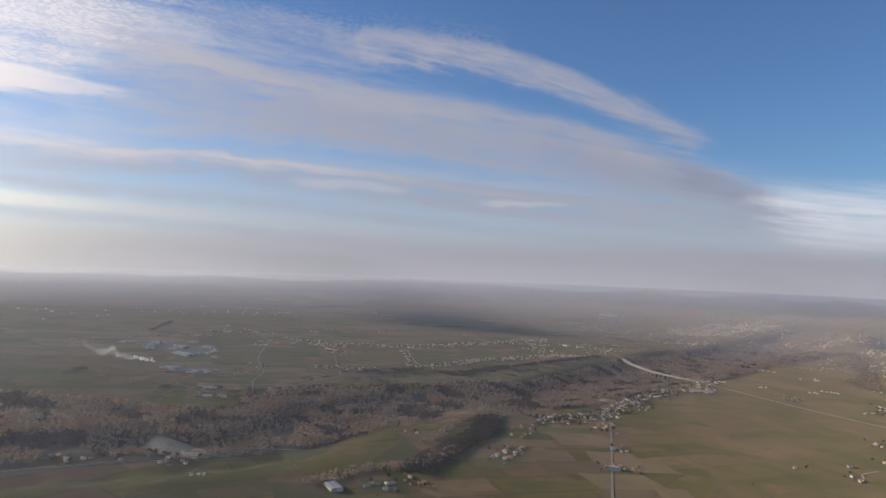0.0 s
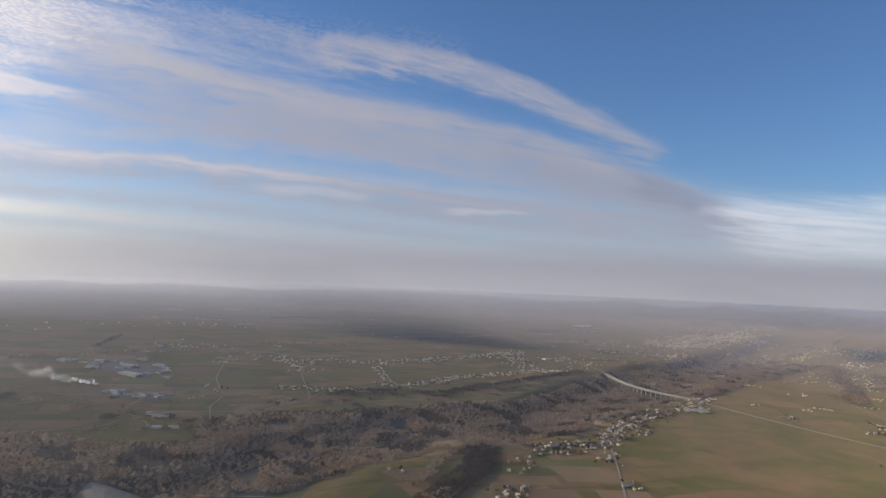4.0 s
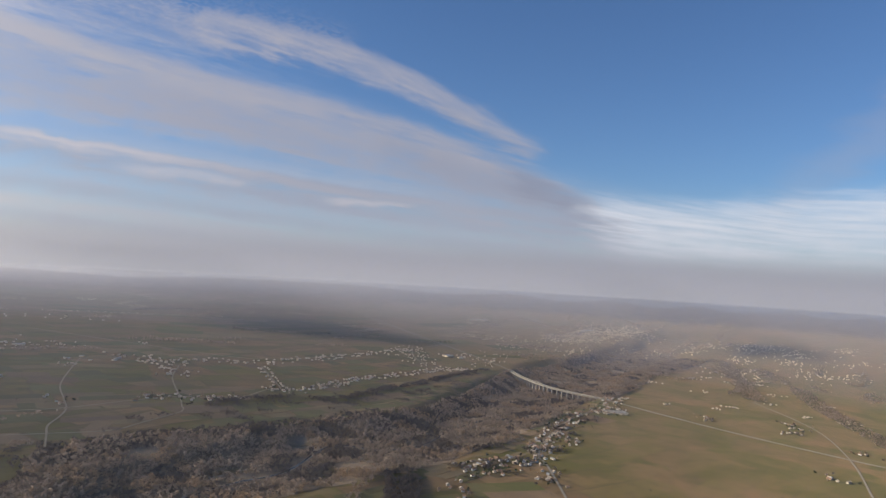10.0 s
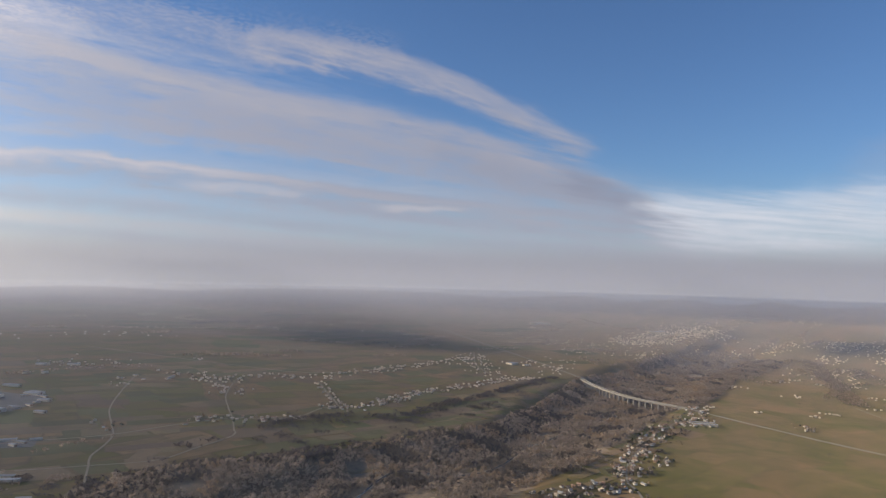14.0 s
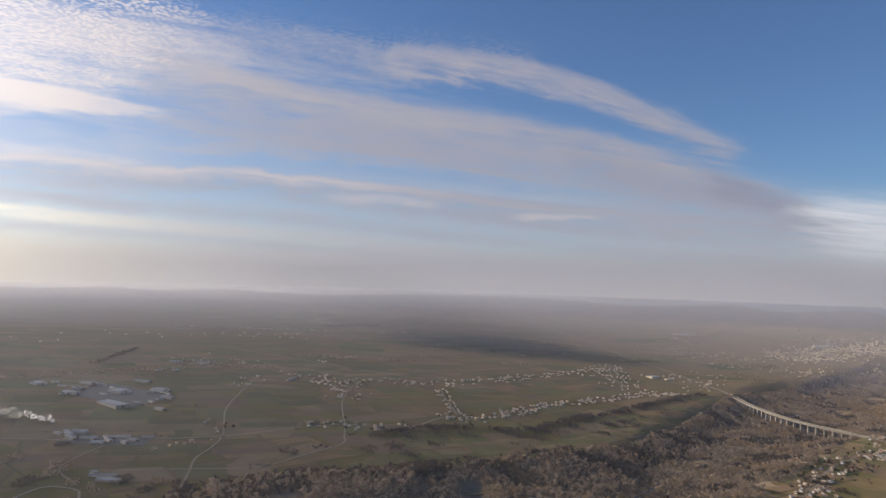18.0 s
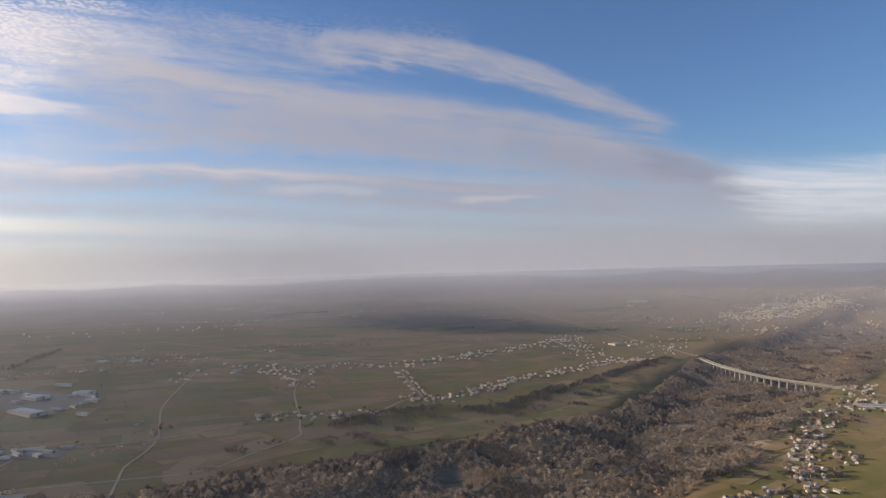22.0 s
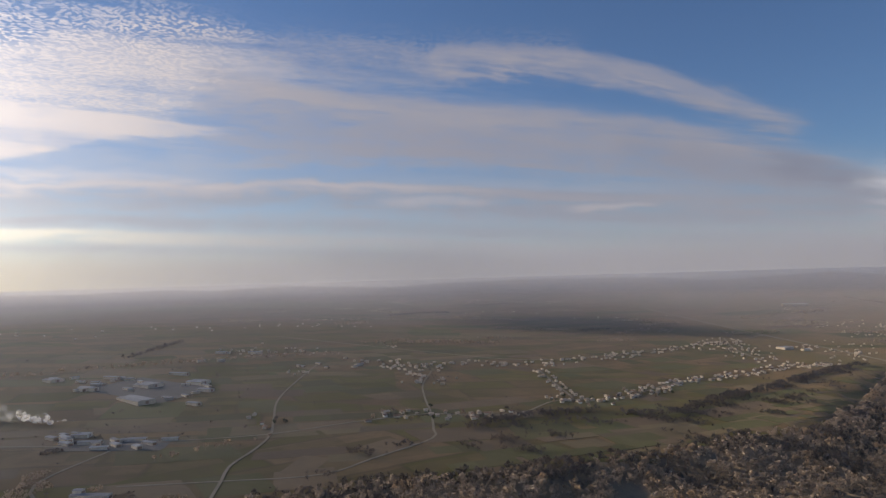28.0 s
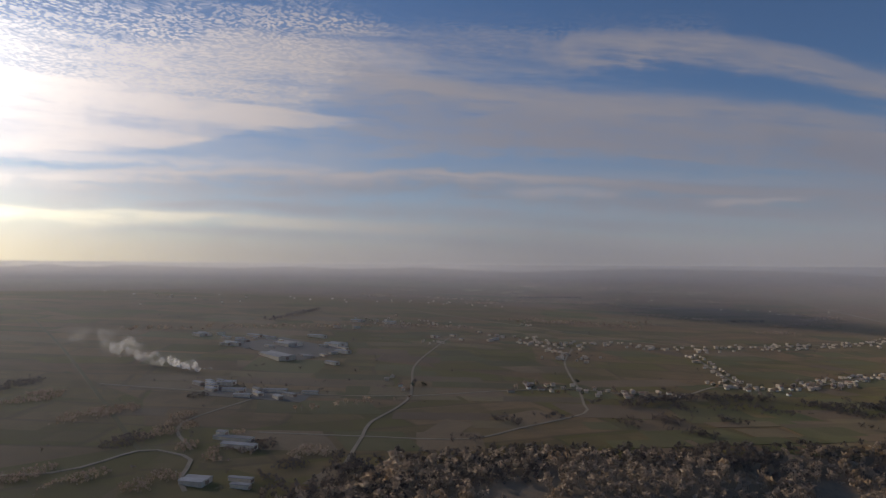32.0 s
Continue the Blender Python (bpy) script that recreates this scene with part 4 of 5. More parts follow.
# ---- houses ----


def gable_walls(w, d, h, rise):
    """Four walls with pointed gables at both ends of the ridge, which runs along x."""
    v = [(-w / 2, -d / 2, -1), (w / 2, -d / 2, -1), (w / 2, d / 2, -1), (-w / 2, d / 2, -1), (-w / 2, -d / 2, h), (w / 2, -d / 2, h), (w / 2, d / 2, h), (-w / 2, d / 2, h), (-w / 2, 0, h + rise), (w / 2, 0, h + rise)]
    return v, [(0, 1, 5, 4), (2, 3, 7, 6), (1, 2, 6, 9, 5), (3, 0, 4, 8, 7), (4, 5, 9, 8), (6, 7, 8, 9)]


def gable_roof(w, d, h, rise, out=0.5, thick=0.28):
    """Two thick roof slopes that stand out over the walls."""
    slope, x = rise / (d / 2), w / 2 + out
    y, low = d / 2 + out, h - rise * out / (d / 2)
    v = []
    for px in (-x, x):
        v += [(px, -y, low + 0.05), (px, 0, h + rise + 0.05), (px, y, low + 0.05), (px, y, low + 0.05 + thick), (px, 0, h + rise + 0.05 + thick), (px, -y, low + 0.05 + thick)]
    return v, [(0, 1, 7, 6), (1, 2, 8, 7), (2, 3, 9, 8), (3, 4, 10, 9), (4, 5, 11, 10), (5, 0, 6, 11), (0, 5, 4, 1), (1, 4, 3, 2), (6, 7, 10, 11), (7, 8, 9, 10)]


def house(name, w, d, h, rise, wall, roof, label, wing=0.0, windows=True):
    """A country house: walls, tiled roof, chimney, door and windows, and at times a wing."""
    top = tagged(new(name), label, "house", "houses of the villages")
    w, d, h, rise, wing = 0.48 * w, 0.48 * d, 0.42 * h, 0.44 * rise, 0.48 * wing
    part("wall", mesh_of("wall", *gable_walls(w, d, h, rise), wall), top)
    part("roof", mesh_of("roof", *gable_roof(w, d, h, rise), roof), top)
    if wing:
        m = pose(w * 0.22, -d / 2 - wing / 2 + 0.3, 0, rz=90)
        part("wing_wall", mesh_of("wing_wall", *gable_walls(wing, d * 0.55, h * 0.72, rise * 0.55), wall), top, m=m)
        part("wing_roof", mesh_of("wing_roof", *gable_roof(wing, d * 0.55, h * 0.72, rise * 0.55), roof), top, m=m)
    part("chimney", mesh_of("chimney", *joined(box(-0.3, 0.3, -0.3, 0.3, 0, 1.1), box(-0.37, 0.37, -0.37, 0.37, 1.1, 1.25)), roof), top, m=pose(w * 0.25, d * 0.12, h + rise * 0.72))
    if windows:
        pane = mesh_of("window", *joined(box(-0.28, 0.28, -0.05, 0.04, 0, 0.62)), GLASS)
        for side in (-1, 1):
            for k in (-0.33, 0.33):
                for level in (0.45, 1.45):
                    if level + 0.7 < h and not (wing and side < 0 and k > 0):
                        part("window", pane, top, m=pose(k * w, side * d / 2, level))
        part("door", mesh_of("door", *box(-0.4, 0.4, -0.06, 0.05, 0, 1.4), TILES), top, m=pose(0, d / 2, 0))
    return top


KINDS = [
    house("house", 9.5, 8.0, 5.6, 2.2, PLASTER, PALE_TILES, "cream plastered village house with weathered tile roof"),
    house("house", 8.5, 8.0, 5.8, 2.0, WHITE_WALL, TILES, "white two-storey house with a brown tile roof"),
    house("farmhouse", 15.0, 7.5, 5.5, 2.3, OCHRE_WALL, TILES, "long ochre farmhouse with a clay tile roof", 6.0),
    house("house", 10.5, 8.5, 5.4, 2.2, WHITE_WALL, PALE_TILES, "white house with a side wing and pale tiles", 5.0),
    house("barn", 17.0, 8.0, 4.6, 2.4, PLASTER, SHEET, "long pale barn with a sheeted roof", windows=False),
    house("cottage", 8.0, 7.0, 3.4, 1.9, PLASTER, TILES, "low cream cottage with a clay tile roof"),
    house("house", 9.0, 8.5, 6.0, 1.9, WHITE_WALL, SHEET, "white house with a pale metal roof"),
]
FAR_KINDS = [
    house("house", 9.5, 8.0, 5.4, 2.2, PLASTER, PALE_TILES, "small cream house in a far village row", windows=False),
    house("house", 9.0, 8.0, 5.4, 2.1, WHITE_WALL, TILES, "small white house in a far village row", windows=False),
    house("farmhouse", 15.0, 8.0, 5.2, 2.3, PLASTER, TILES, "long cream farmhouse in a far village row", windows=False),
    house("house", 10.0, 8.5, 5.6, 2.2, OCHRE_WALL, PALE_TILES, "ochre house in a far village row", windows=False),
]
PLACED, USED = [], set()


def put_house(kinds, weights, x, y, turn, r, scale=1.0):
    if any((x - a) ** 2 + (y - b) ** 2 < 5.6**2 for a, b in PLACED):
        return None
    ob = r.choices(kinds, weights)[0]
    m = pose(x, y, float(ground_z(x, y)), rz=turn)
    PLACED.append((x, y))
    if ob in USED:
        return copy_thing(ob, m)
    USED.add(ob)
    ob.matrix_basis = m
    return ob


def row_of_houses(points, count, width, seed, far=False, weights=None):
    """Houses scattered along both sides of a street."""
    r = random.Random(seed)
    line = smooth_line(points, 4)
    n = normals(line)
    kinds = FAR_KINDS if far else KINDS
    weights = weights or ([4, 4, 1.5, 1.5] if far else [4, 4, 1.3, 2, 1.0, 2, 1.5])
    for _ in range(int(count * (0.85 if far else 1.3))):
        i = r.randrange(len(line))
        off = r.choice((-1, 1)) * (5 + abs(r.gauss(0, 1)) * width * 0.85)
        x, y = line[i] + n[i] * off
        turn = math.degrees(math.atan2(-n[i][0], n[i][1])) + r.choice((0, 0, 90)) + r.gauss(0, 9)
        put_house(kinds, weights, x, y, turn, r)


# near villages beside the street and the wood's edge
row_of_houses([(345, 1325), (348, 1353), (400, 1460), (455, 1535)], 60, 7, 1)
row_of_houses([(465, 1548), (525, 1640)], 14, 5, 31)
row_of_houses([(318, 1200), (340, 1300)], 9, 4, 2)
row_of_houses([(330, 1322), (290, 1322), (240, 1303), (203, 1275)], 32, 6, 3)
row_of_houses([(170, 1208), (155, 1150), (140, 1093)], 9, 6, 4)
row_of_houses([(138, 1060), (115, 1010), (97, 973)], 15, 6, 5)
row_of_houses([(285, 1083), (312, 1090)], 5, 3, 6)
row_of_houses([(262, 990), (300, 985)], 9, 6, 7, weights=[2, 3, 3, 1, 2, 1, 1])
row_of_houses([(306, 1235), (300, 1215)], 3, 4, 8)
row_of_houses([(440, 1478), (470, 1470)], 9, 7, 9)
row_of_houses([(515, 1610), (560, 1655)], 9, 5, 10)
row_of_houses([(640, 1760), (680, 1745), (720, 1810)], 40, 11, 11)
row_of_houses([(752, 1880), (800, 1940)], 12, 6, 12)
row_of_houses([(-70, 812), (-36, 832), (-15, 858)], 11, 6, 13, weights=[1, 1, 4, 1, 3, 1, 0.5])
row_of_houses([(850, 1290), (868, 1300)], 6, 7, 15)
row_of_houses([(690, 1105), (697, 1112)], 2, 4, 16)
row_of_houses([(765, 1158), (775, 1154)], 2, 4, 17)
row_of_houses([(-380, 905), (-320, 870), (-270, 840)], 7, 10, 18)
row_of_houses([(-45, 1075), (-25, 1085)], 3, 4, 19)
row_of_houses([(691, 1758), (747, 1873), (800, 1950)], 24, 10, 51)
row_of_houses([(556, 1690), (600, 1720)], 10, 6, 52)
row_of_houses([(440, 1425), (470, 1489)], 9, 6, 53)
row_of_houses([(193, 1241), (260, 1272), (330, 1300)], 18, 7, 54)
row_of_houses([(650, 1040), (662, 1050)], 3, 4, 55)
row_of_houses([(-458, 857), (-432, 877), (-402, 915)], 10, 6, 56)
# ridge villages across the valley
row_of_houses([(-291, 1600), (-232, 1628), (-177, 1628)], 16, 10, 20, True)
row_of_houses([(-177, 1624), (-123, 1662)], 8, 6, 21, True)
row_of_houses([(-85, 1751), (8, 1792), (83, 1893), (129, 1964)], 46, 11, 22, True)
row_of_houses([(129, 1964), (208, 2026), (354, 2180), (520, 2302)], 30, 9, 23, True)
row_of_houses([(-100, 2028), (-57, 1791)], 16, 4, 24, True)
# scattered farms beyond the highway
for seed, (x, y, count, wide) in enumerate([(1179, 1761, 6, 18), (1150, 1700, 7, 16), (928, 1742, 5, 12), (1120, 1480, 4, 14), (1060, 1650, 4, 14), (580, 1070, 2, 8), (-392, 1526, 4, 9), (-430, 1560, 3, 8), (-300, 1560, 2, 8), (963, 1777, 5, 14), (1094, 1645, 5, 14)]):
    row_of_houses([(x - wide, y - wide * 0.3), (x + wide, y + wide * 0.3)], count, wide * 0.4, 40 + seed, True)


def far_houses(name, spots, rows, seed, size, label):
    """Distant rows and towns, too small to tell apart: gabled houses joined into walls and roofs."""
    r = random.Random(seed)
    walls, roofs, places = [], [], []
    for x, y, count, spread in spots:
        places += [(x + r.gauss(0, spread), y + r.gauss(0, spread * 0.7), r.uniform(0, 3.14)) for _ in range(count)]
    for points, count, wide in rows:
        line = smooth_line(points, 4)
        n = normals(line)
        for _ in range(count):
            k = r.randrange(len(line))
            px, py = line[k] + n[k] * r.choice((-1, 1)) * (6 + abs(r.gauss(0, wide)))
            places.append((px, py, math.atan2(-n[k][0], n[k][1]) + r.choice((0, 0, 1.57)) + r.gauss(0, 0.15)))
    for px, py, turn in places:
        w, d, h = size * r.uniform(6.5, 12), size * r.uniform(5.5, 8), size * r.uniform(3.5, 5.5)
        c, s = math.cos(turn), math.sin(turn)
        z = float(ground_z(px, py))
        for made, (v, f) in ((walls, gable_walls(w, d, h, 1.7 * size)), (roofs, gable_roof(w, d, h, 1.7 * size))):
            made.append(([(px + c * a - s * b, py + s * a + c * b, z + e) for a, b, e in v], f))
    top = tagged(new(name), label, "village", kind="stuff")
    part("wall", mesh_of("wall", *joined(*walls), BACKLIT_PLASTER if name == "ridge_village" else PLASTER), top)
    part("roof", mesh_of("roof", *joined(*roofs), PALE_TILES), top)


far_houses("ridge_village", [], [
    ([(-453, 2076), (-321, 2008), (-234, 2051), (-102, 2109), (81, 2284), (243, 2470), (389, 2653)], 187, 14),
    ([(-345, 1987), (-273, 1908), (-269, 1826)], 39, 20),
    ([(421, 2767), (368, 2440), (368, 2294), (446, 2220)], 90, 26),
    ([(493, 2547), (575, 2530), (632, 2655)], 21, 25),
    ([(-85, 1751), (8, 1792), (83, 1893), (129, 1964), (208, 2026), (354, 2180), (520, 2302)], 110, 8),
    ([(-291, 1600), (-177, 1626), (-123, 1662)], 16, 7),
    ([(-100, 2028), (-57, 1791)], 16, 4),
    ([(560, 2330), (600, 2480), (690, 2560)], 24, 18),
], 4, 0.50, "long row of small pale houses on the far ridge")
far_houses("distant_town", [(1213, 3196, 120, 60), (1338, 3268, 192, 80), (1485, 3347, 216, 90), (1618, 3360, 144, 90), (2008, 2947, 72, 60), (1825, 2773, 33, 40), (2088, 2785, 57, 60), (1524, 3013, 62, 90), (1250, 2700, 52, 70), (1650, 2560, 57, 90), (1800, 3050, 72, 80), (1120, 2900, 38, 60), (1950, 2500, 43, 70), (2058, 2460, 20, 40), (2213, 2592, 20, 40), (2344, 2775, 24, 50), (1991, 2680, 25, 40), (2074, 2963, 25, 50), (1648, 3480, 60, 80), (2017, 3560, 50, 90), (2197, 3420, 50, 90)], [], 5, 0.55, "pale far town spread over the low hills")
far_houses("far_farms", [(1357, 2033, 7, 14.0), (931, 1922, 6, 8.399999999999999), (1071, 1904, 6, 11.2), (1132, 2317, 7, 17.5), (1116, 2528, 6, 21.0), (1493, 2383, 8, 18.2), (1580, 2359, 7, 18.2), (1349, 2433, 7, 21.0), (830, 1960, 5, 7.0), (1495, 2203, 7, 16.799999999999997), (1324, 1877, 7, 14.0), (1433, 2472, 8, 18.2), (1643, 2427, 7, 18.2), (1157, 1951, 7, 14.0), (1418, 1827, 7, 15.399999999999999), (1240, 2180, 7, 18.2), (1560, 2050, 7, 16.799999999999997)], [], 7, 0.50, "pale farms scattered over the green fields beyond the highway")
far_houses("distant_hamlets", [(864, 3561, 6, 50), (1027, 3126, 20, 70), (866, 2950, 18, 50), (855, 3146, 14, 60), (699, 2698, 10, 40), (-232, 3411, 8, 120), (-779, 2746, 14, 90), (-678, 2090, 18, 30), (-600, 2160, 14, 45), (-1100, 2500, 8, 110), (-481, 1883, 6, 14), (231, 3303, 6, 100), (-1250, 2200, 10, 100), (-849, 3454, 10, 40), (-725, 3780, 9, 50), (-422, 2272, 6, 14), (21, 3800, 12, 60), (-631, 3700, 6, 40), (-125, 3820, 6, 50)], [], 6, 0.46, "pale far hamlets scattered over the plain")


def village_trees():
    """Small bare trees and hedges between the houses of the ridge villages."""
    r = np.random.default_rng(23)
    spots = []
    for points, count, wide in (([(-453, 2076), (-321, 2008), (-234, 2051), (-102, 2109), (81, 2284), (243, 2470), (389, 2653)], 420, 22), ([(-85, 1751), (8, 1792), (83, 1893), (129, 1964), (208, 2026), (354, 2180), (520, 2302)], 420, 20), ([(-291, 1600), (-177, 1626), (-123, 1662)], 90, 14), ([(-100, 2028), (-57, 1791)], 60, 9), ([(421, 2767), (368, 2440), (368, 2294)], 200, 34), ([(-345, 1987), (-273, 1908), (-269, 1826)], 90, 24), ([(-640, 2150), (-700, 2060), (-620, 1900), (-520, 1700)], 110, 50), ([(-560, 1440), (-470, 1450)], 40, 22), ([(1200, 3150), (1480, 3350)], 160, 90)):
        line = smooth_line(points, 4)
        at = line[r.integers(0, len(line), count)] + r.normal(0, wide, (count, 2))
        spots.append(at)
    at = np.concatenate(spots)
    wood("village_trees", at[:, 0], at[:, 1], DARK_AND_SHADED_TWIGS, "dark bare trees and hedges between the village houses", 1.8, 3.8, 95, 14, "trees")


village_trees()


def shade_cloud(x, y, wide, deep, seed):
    """An unseen loose cloud, added high towards the sun beyond the plain: its shade falls about the point x, y."""
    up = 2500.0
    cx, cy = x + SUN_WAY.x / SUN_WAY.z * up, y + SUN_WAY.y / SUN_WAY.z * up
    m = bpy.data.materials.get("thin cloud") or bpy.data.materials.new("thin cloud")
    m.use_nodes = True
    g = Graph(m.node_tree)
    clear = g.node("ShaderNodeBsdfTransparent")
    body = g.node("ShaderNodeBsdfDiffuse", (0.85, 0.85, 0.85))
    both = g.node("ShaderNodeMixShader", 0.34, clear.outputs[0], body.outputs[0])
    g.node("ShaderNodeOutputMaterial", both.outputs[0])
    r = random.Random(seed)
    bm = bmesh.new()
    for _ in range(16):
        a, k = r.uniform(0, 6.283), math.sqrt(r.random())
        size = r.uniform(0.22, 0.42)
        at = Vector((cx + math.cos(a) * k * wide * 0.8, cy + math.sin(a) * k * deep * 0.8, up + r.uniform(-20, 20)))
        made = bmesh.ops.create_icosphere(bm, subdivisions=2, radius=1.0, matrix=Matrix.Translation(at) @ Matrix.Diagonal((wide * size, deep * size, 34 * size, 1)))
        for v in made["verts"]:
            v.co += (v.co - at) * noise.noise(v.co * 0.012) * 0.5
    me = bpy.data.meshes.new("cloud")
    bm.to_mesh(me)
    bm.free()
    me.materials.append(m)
    tagged(new("cloud", me), "unseen loose cloud high to the west that shades the plain", "cloud", kind="stuff")


# unseen clouds, added only to cast the broad shade patches on the plain
shade_cloud(110, 3080, 480, 300, 3)
shade_cloud(2050, 2850, 230, 200, 4)


def shed(name, x, y, w, d, h, turn, label, bays=1):
    """A long low works hall or farm shed: walls and a shallow sheeted roof for each bay."""
    w, d, h = 0.74 * w, 0.72 * d, 0.72 * h
    top = tagged(new(name), label, "shed", "sheds and halls")
    top.matrix_basis = pose(x, y, float(ground_z(x, y)), rz=turn)
    for k in range(bays):
        m = pose(0, (k - (bays - 1) / 2) * d * 1.02, 0)
        part("wall", mesh_of("wall", *gable_walls(w, d, h, d * 0.09), PLASTER), top, m=m)
        part("roof", mesh_of("roof", *gable_roof(w, d, h, d * 0.09, 0.3, 0.25), SHEET), top, m=m)
    part("door", mesh_of("door", *box(-0.06, 0.06, -2, 2, 0, min(4, h - 0.5)), TILES), top, m=pose(w / 2, 0, 0))


for x, y, w, d, h, turn, bays, label in [
    (-433, 1287, 40, 9, 3.6, 4, 1, "long low farm shed with a pale roof"),
    (-420, 1275, 34, 9, 3.6, 4, 1, "long low farm shed with a pale roof"),
    (-444, 1289, 9, 8, 6.5, 4, 1, "small white farmhouse at the shed's end"),
    (-401, 1206, 20, 8, 3.6, 6, 2, "double farm shed with pale ridged roofs"),
    (-380, 1220, 20, 5, 3.2, 6, 1, "narrow pale shed beside the farm"),
    (-374, 1211, 16, 5, 3.2, 6, 1, "narrow pale shed beside the farm"),
    (-600, 1609, 110, 22, 8, -32, 2, "big works hall with pale sheeted roof"),
    (-642, 1706, 60, 25, 8, -20, 2, "works hall with pale sheeted roof"),
    (-701, 1661, 60, 20, 8, -20, 1, "long grey works hall with flat roof"),
    (-589, 1746, 50, 22, 8, -15, 2, "works hall with a white roof"),
    (-551, 1694, 40, 20, 7, -15, 1, "plain grey works hall beside others"),
    (-725, 1748, 50, 18, 7, -15, 1, "plain grey works hall beside others"),
    (-653, 1808, 60, 18, 7, -10, 1, "works hall with a white roof"),
    (-788, 1707, 40, 20, 7, -20, 2, "pair of grey works halls"),
    (-523, 1608, 36, 16, 6, -20, 1, "low grey hall at the works"),
    (-552, 1442, 30, 12, 6, 10, 2, "pale twin sheds at the works"),
    (-527, 1419, 40, 14, 6, 15, 1, "grey works building beside the road"),
    (-495, 1439, 44, 14, 5, 15, 1, "low grey works building"),
    (-463, 1449, 30, 10, 5, 15, 1, "low pale shed beside the road"),
    (-508, 1405, 30, 12, 5, 15, 1, "low grey shed at the works"),
    (-687, 1944, 30, 9, 7, 55, 1, "long white hall on the plain"),
    (-657, 1958, 30, 9, 7, 70, 1, "long white hall on the plain"),
    (-705, 2058, 40, 18, 7, 0, 1, "white works hall on the plain"),
    (-646, 2080, 50, 16, 7, 0, 1, "white works hall on the plain"),
    (495, 2539, 40, 18, 7, 30, 2, "white hall beside the highway"),
    (535, 2521, 30, 12, 6, 30, 1, "pale hall beside the highway"),
    (704, 1763, 60, 9, 5, -20, 1, "long pale sheds at the village edge"),
    (700, 1745, 60, 8, 5, -20, 1, "long pale sheds at the village edge"),
    (264, 981, 26, 10, 6, -10, 1, "long ochre barn with pale roof"),
    (-111, 803, 34, 10, 5, 120, 2, "greenhouses with pale blue roofs"),
    (429, 1868, 36, 10, 5, 30, 1, "white gravel works shed in the valley"),
    (920, 3622, 120, 30, 9, -5, 1, "far white warehouse on the plain"),
    (1413, 3394, 100, 30, 9, -5, 1, "far white warehouse on the plain"),
]:
    k = 0.7 if x < -450 and y > 1380 else 1.0
    shed("shed", x, y, w * k, d * k, h * k, turn, label, bays)
yard_chance = random.Random(9)
for cx, cy, wx_, wy_, count in ((-640, 1690, 90, 70, 20), (-520, 1428, 60, 22, 12), (-760, 1735, 50, 30, 6), (-470, 1960, 60, 40, 6)):
    for _ in range(count):
        x, y = cx + yard_chance.uniform(-wx_, wx_), cy + yard_chance.uniform(-wy_, wy_)
        shed("shed", x, y, yard_chance.uniform(9, 22), yard_chance.uniform(6, 9), yard_chance.uniform(3, 5), yard_chance.choice((-32, -20, 58, 15)), "small pale shed in the works yard", 1)

# sand pit and yards
field(-350, 932, 88, 50, -8, SAND, "pale sand pit beside the woods", 0.9)
field(420, 1966, 34, 18, 30, GRAVEL, "pale gravel yard above the valley", 0.5)
field(588, 1778, 60, 26, 40, STUBBLE, "tan clearing in the valley woods", 0.6)
field(-505, 1420, 100, 40, 15, YARD, "grey works yard beside the road", 0.3)
field(-630, 1690, 150, 110, -20, YARD, "grey works yard between the halls", 0.3)


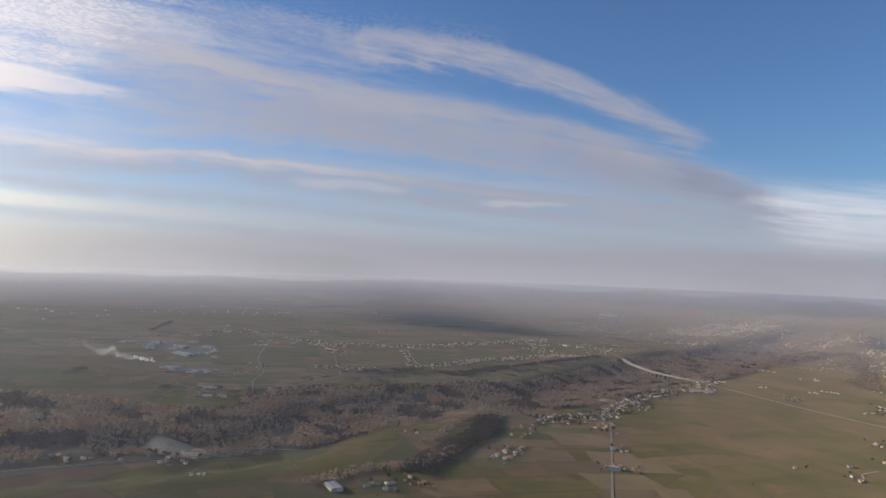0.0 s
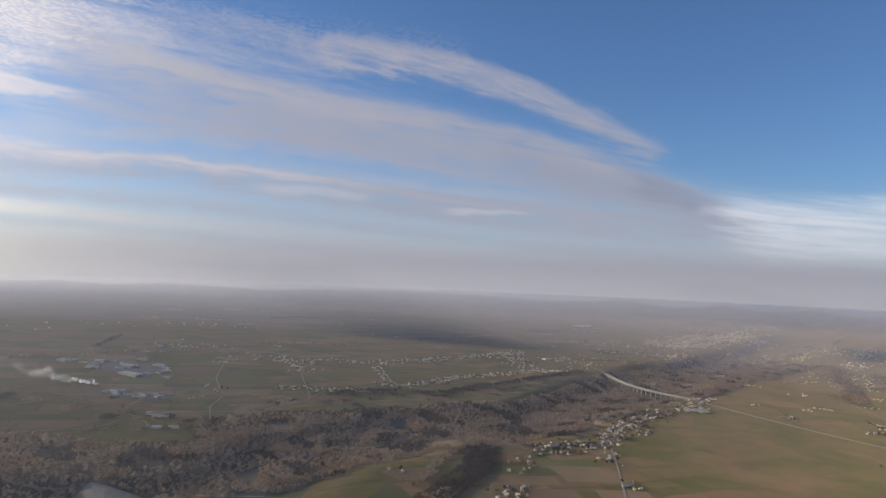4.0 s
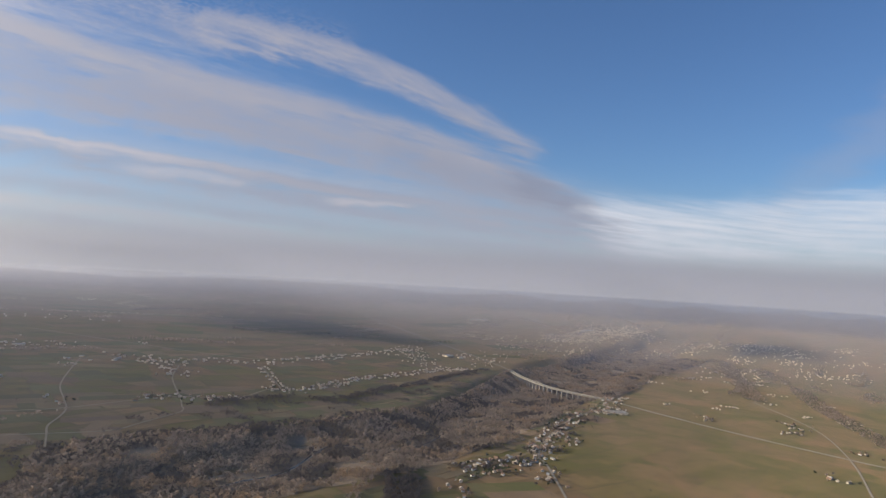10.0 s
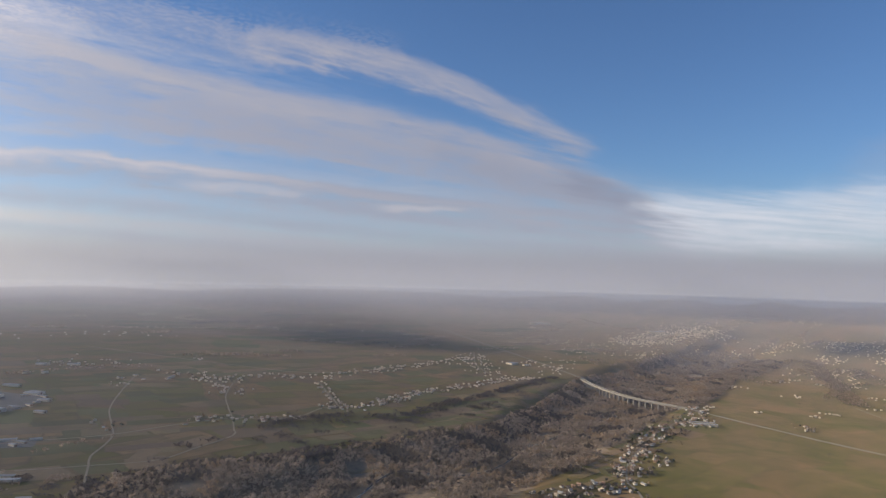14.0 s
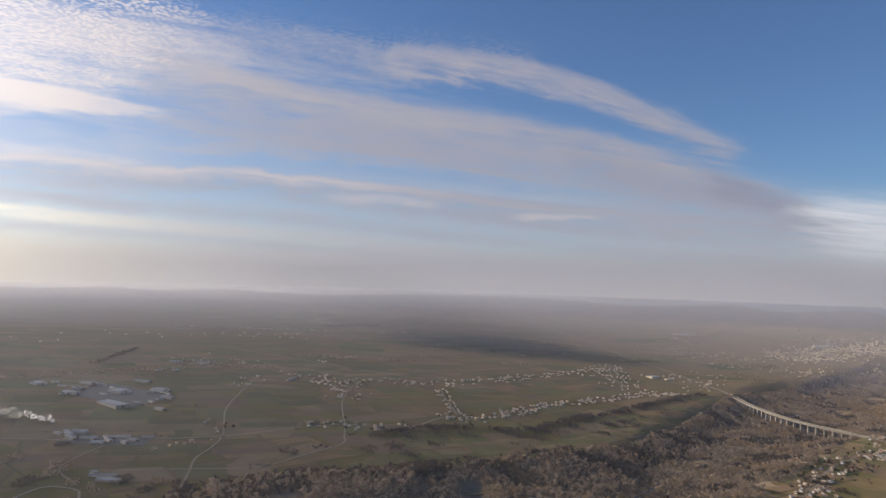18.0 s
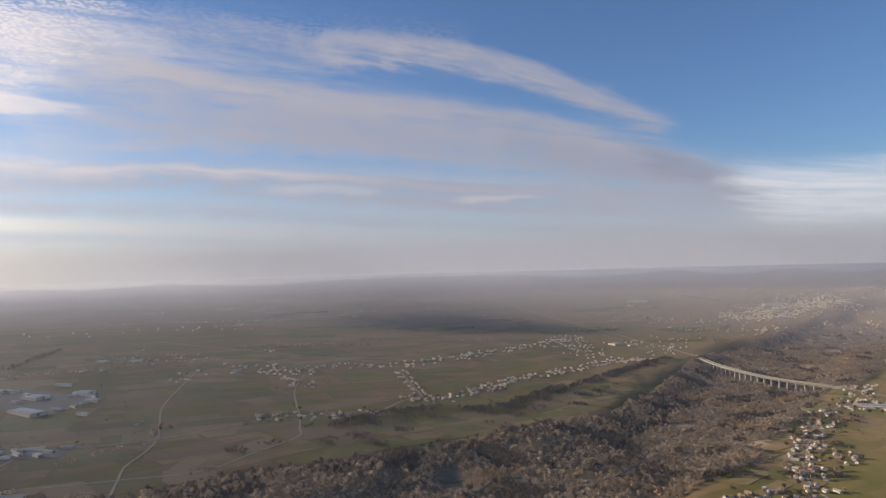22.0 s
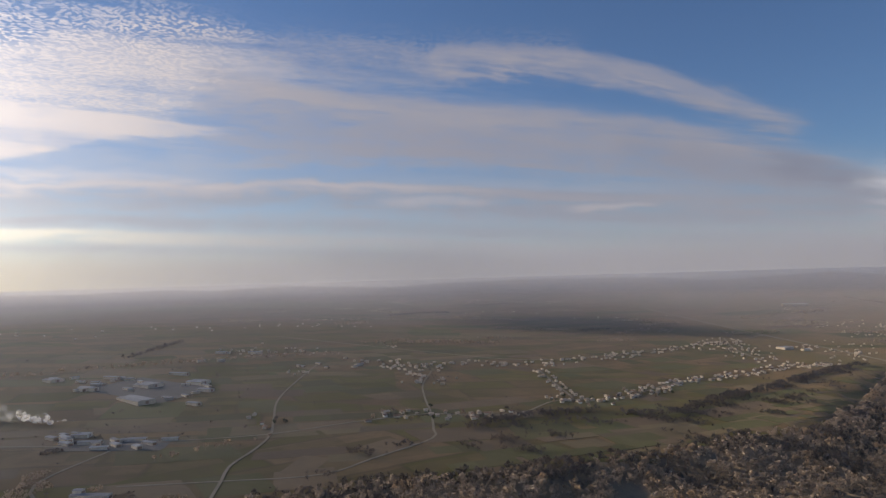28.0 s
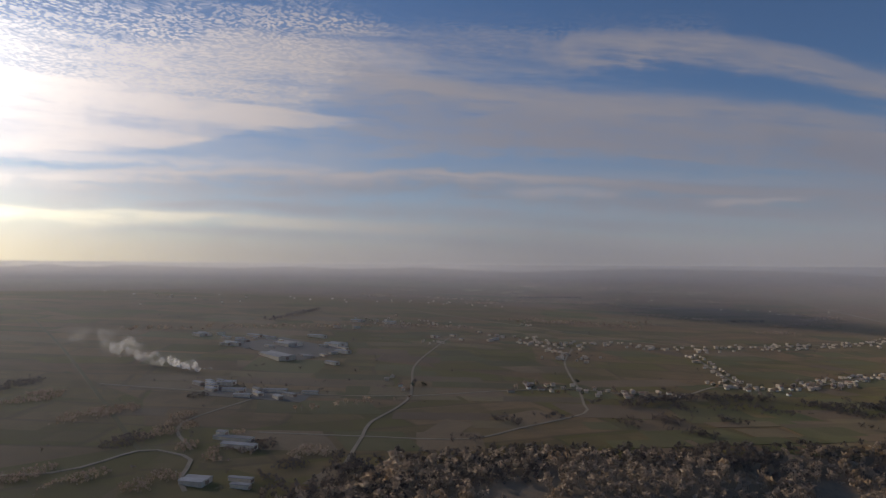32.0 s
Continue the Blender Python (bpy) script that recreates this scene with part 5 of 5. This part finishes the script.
def smoke_plume():
    """White smoke drifting from a fire at the field's edge: ragged puffs that swell and thin out as they go."""
    top = tagged(new("smoke_plume"), "white smoke drifting low from a field fire", "smoke", kind="stuff")
    r = random.Random(4)
    way = smooth_line([(-602, 1497), (-626, 1478), (-668, 1484), (-712, 1478), (-772, 1496), (-850, 1530)], 1.5)
    for name, start, end, count, thick in (("smoke_head", 0.0, 0.26, 15, 0.50), ("smoke_drift", 0.24, 0.58, 8, 0.20), ("smoke_veil", 0.55, 0.95, 4, 0.09)):
        m = bpy.data.materials.new(name)
        m.use_nodes = True
        g = Graph(m.node_tree)
        where = g.node("ShaderNodeNewGeometry").outputs["Position"]
        soft = g.ramp(g.noise(where, 0.14, 4), 0.34, 0.66, 0.0, thick)
        body = g.node("ShaderNodeBsdfDiffuse", (0.9, 0.9, 0.9))
        clear = g.node("ShaderNodeBsdfTransparent")
        through_light = g.node("ShaderNodeBsdfTranslucent", (0.9, 0.9, 0.9))
        cloudy = g.node("ShaderNodeMixShader", 0.5, body.outputs[0], through_light.outputs[0])
        both = g.node("ShaderNodeMixShader", soft, clear.outputs[0], cloudy.outputs[0])
        g.node("ShaderNodeOutputMaterial", both.outputs[0])
        bm = bmesh.new()
        for k in range(count):
            s = start + (end - start) * (k + 0.5) / count
            size = (1.1 + 13 * s ** 0.9) * r.uniform(0.45, 1.35)
            x, y = way[int(s * (len(way) - 1))]
            x, y = x + r.gauss(0, 0.8 + 7 * s), y + r.gauss(0, 0.8 + 12 * s)
            at = Vector((x, y, float(ground_z(x, y)) + size * 0.7 + 22 * s * r.uniform(0.3, 1.1)))
            made = bmesh.ops.create_icosphere(bm, subdivisions=3, radius=size, matrix=Matrix.Translation(at))
            for v in made["verts"]:
                v.co += (v.co - at).normalized() * (noise.noise(v.co * 0.13) * 1.1 + noise.noise(v.co * 0.45) * 0.4) * size
        me = bpy.data.meshes.new(name)
        bm.to_mesh(me)
        bm.free()
        me.materials.append(m)
        me.polygons.foreach_set("use_smooth", [True] * len(me.polygons))
        part(name, me, top)


smoke_plume()


# ---- garden and field trees ----


def tree_kind(name, seed, height, mat, label):
    r = random.Random(seed)
    v, t = tree_shape(r, height, height * 0.85, 60)
    top = tagged(new(name), label, "tree", "trees about the villages")
    part("trunk", bulk_mesh("trunk", v[:6], t[:6], BARK), top)
    for k in (1, 2, 3):
        part("limb", bulk_mesh("limb", v[6 * k : 6 * k + 6], t[6 * k : 6 * k + 6] - 6 * k, BARK), top)
    part("crown", bulk_mesh("crown", v[24:], t[24:] - 24, mat), top)
    return top


TREES = [
    tree_kind("tree", 1, 5.2, TWIGS, "bare brown tree beside the houses"),
    tree_kind("tree", 2, 4.6, RUSSET, "russet winter tree beside the houses"),
    tree_kind("tree", 3, 5.6, DARK_AND_SHADED_TWIGS, "dark bare tree beside the houses"),
    tree_kind("tree", 4, 5.0, EVERGREEN, "dark evergreen tree in a garden"),
]


def garden_trees():
    r = random.Random(77)
    used, made, tries = set(), [], 0
    near = [p for p in PLACED if p[1] < 1850]
    while len(made) < 230 and tries < 4000:
        tries += 1
        hx, hy = r.choice(near)
        x, y = hx + r.gauss(0, 14), hy + r.gauss(0, 14)
        if any((x - a) ** 2 + (y - b) ** 2 < 6.5**2 for a, b in PLACED) or any((x - a) ** 2 + (y - b) ** 2 < 16 for a, b in made):
            continue
        made.append((x, y))
        ob = r.choice(TREES)
        m = pose(x, y, float(ground_z(x, y)), rz=r.uniform(0, 360))
        if ob in used:
            copy_thing(ob, m)
        else:
            used.add(ob)
            ob.matrix_basis = m


garden_trees()
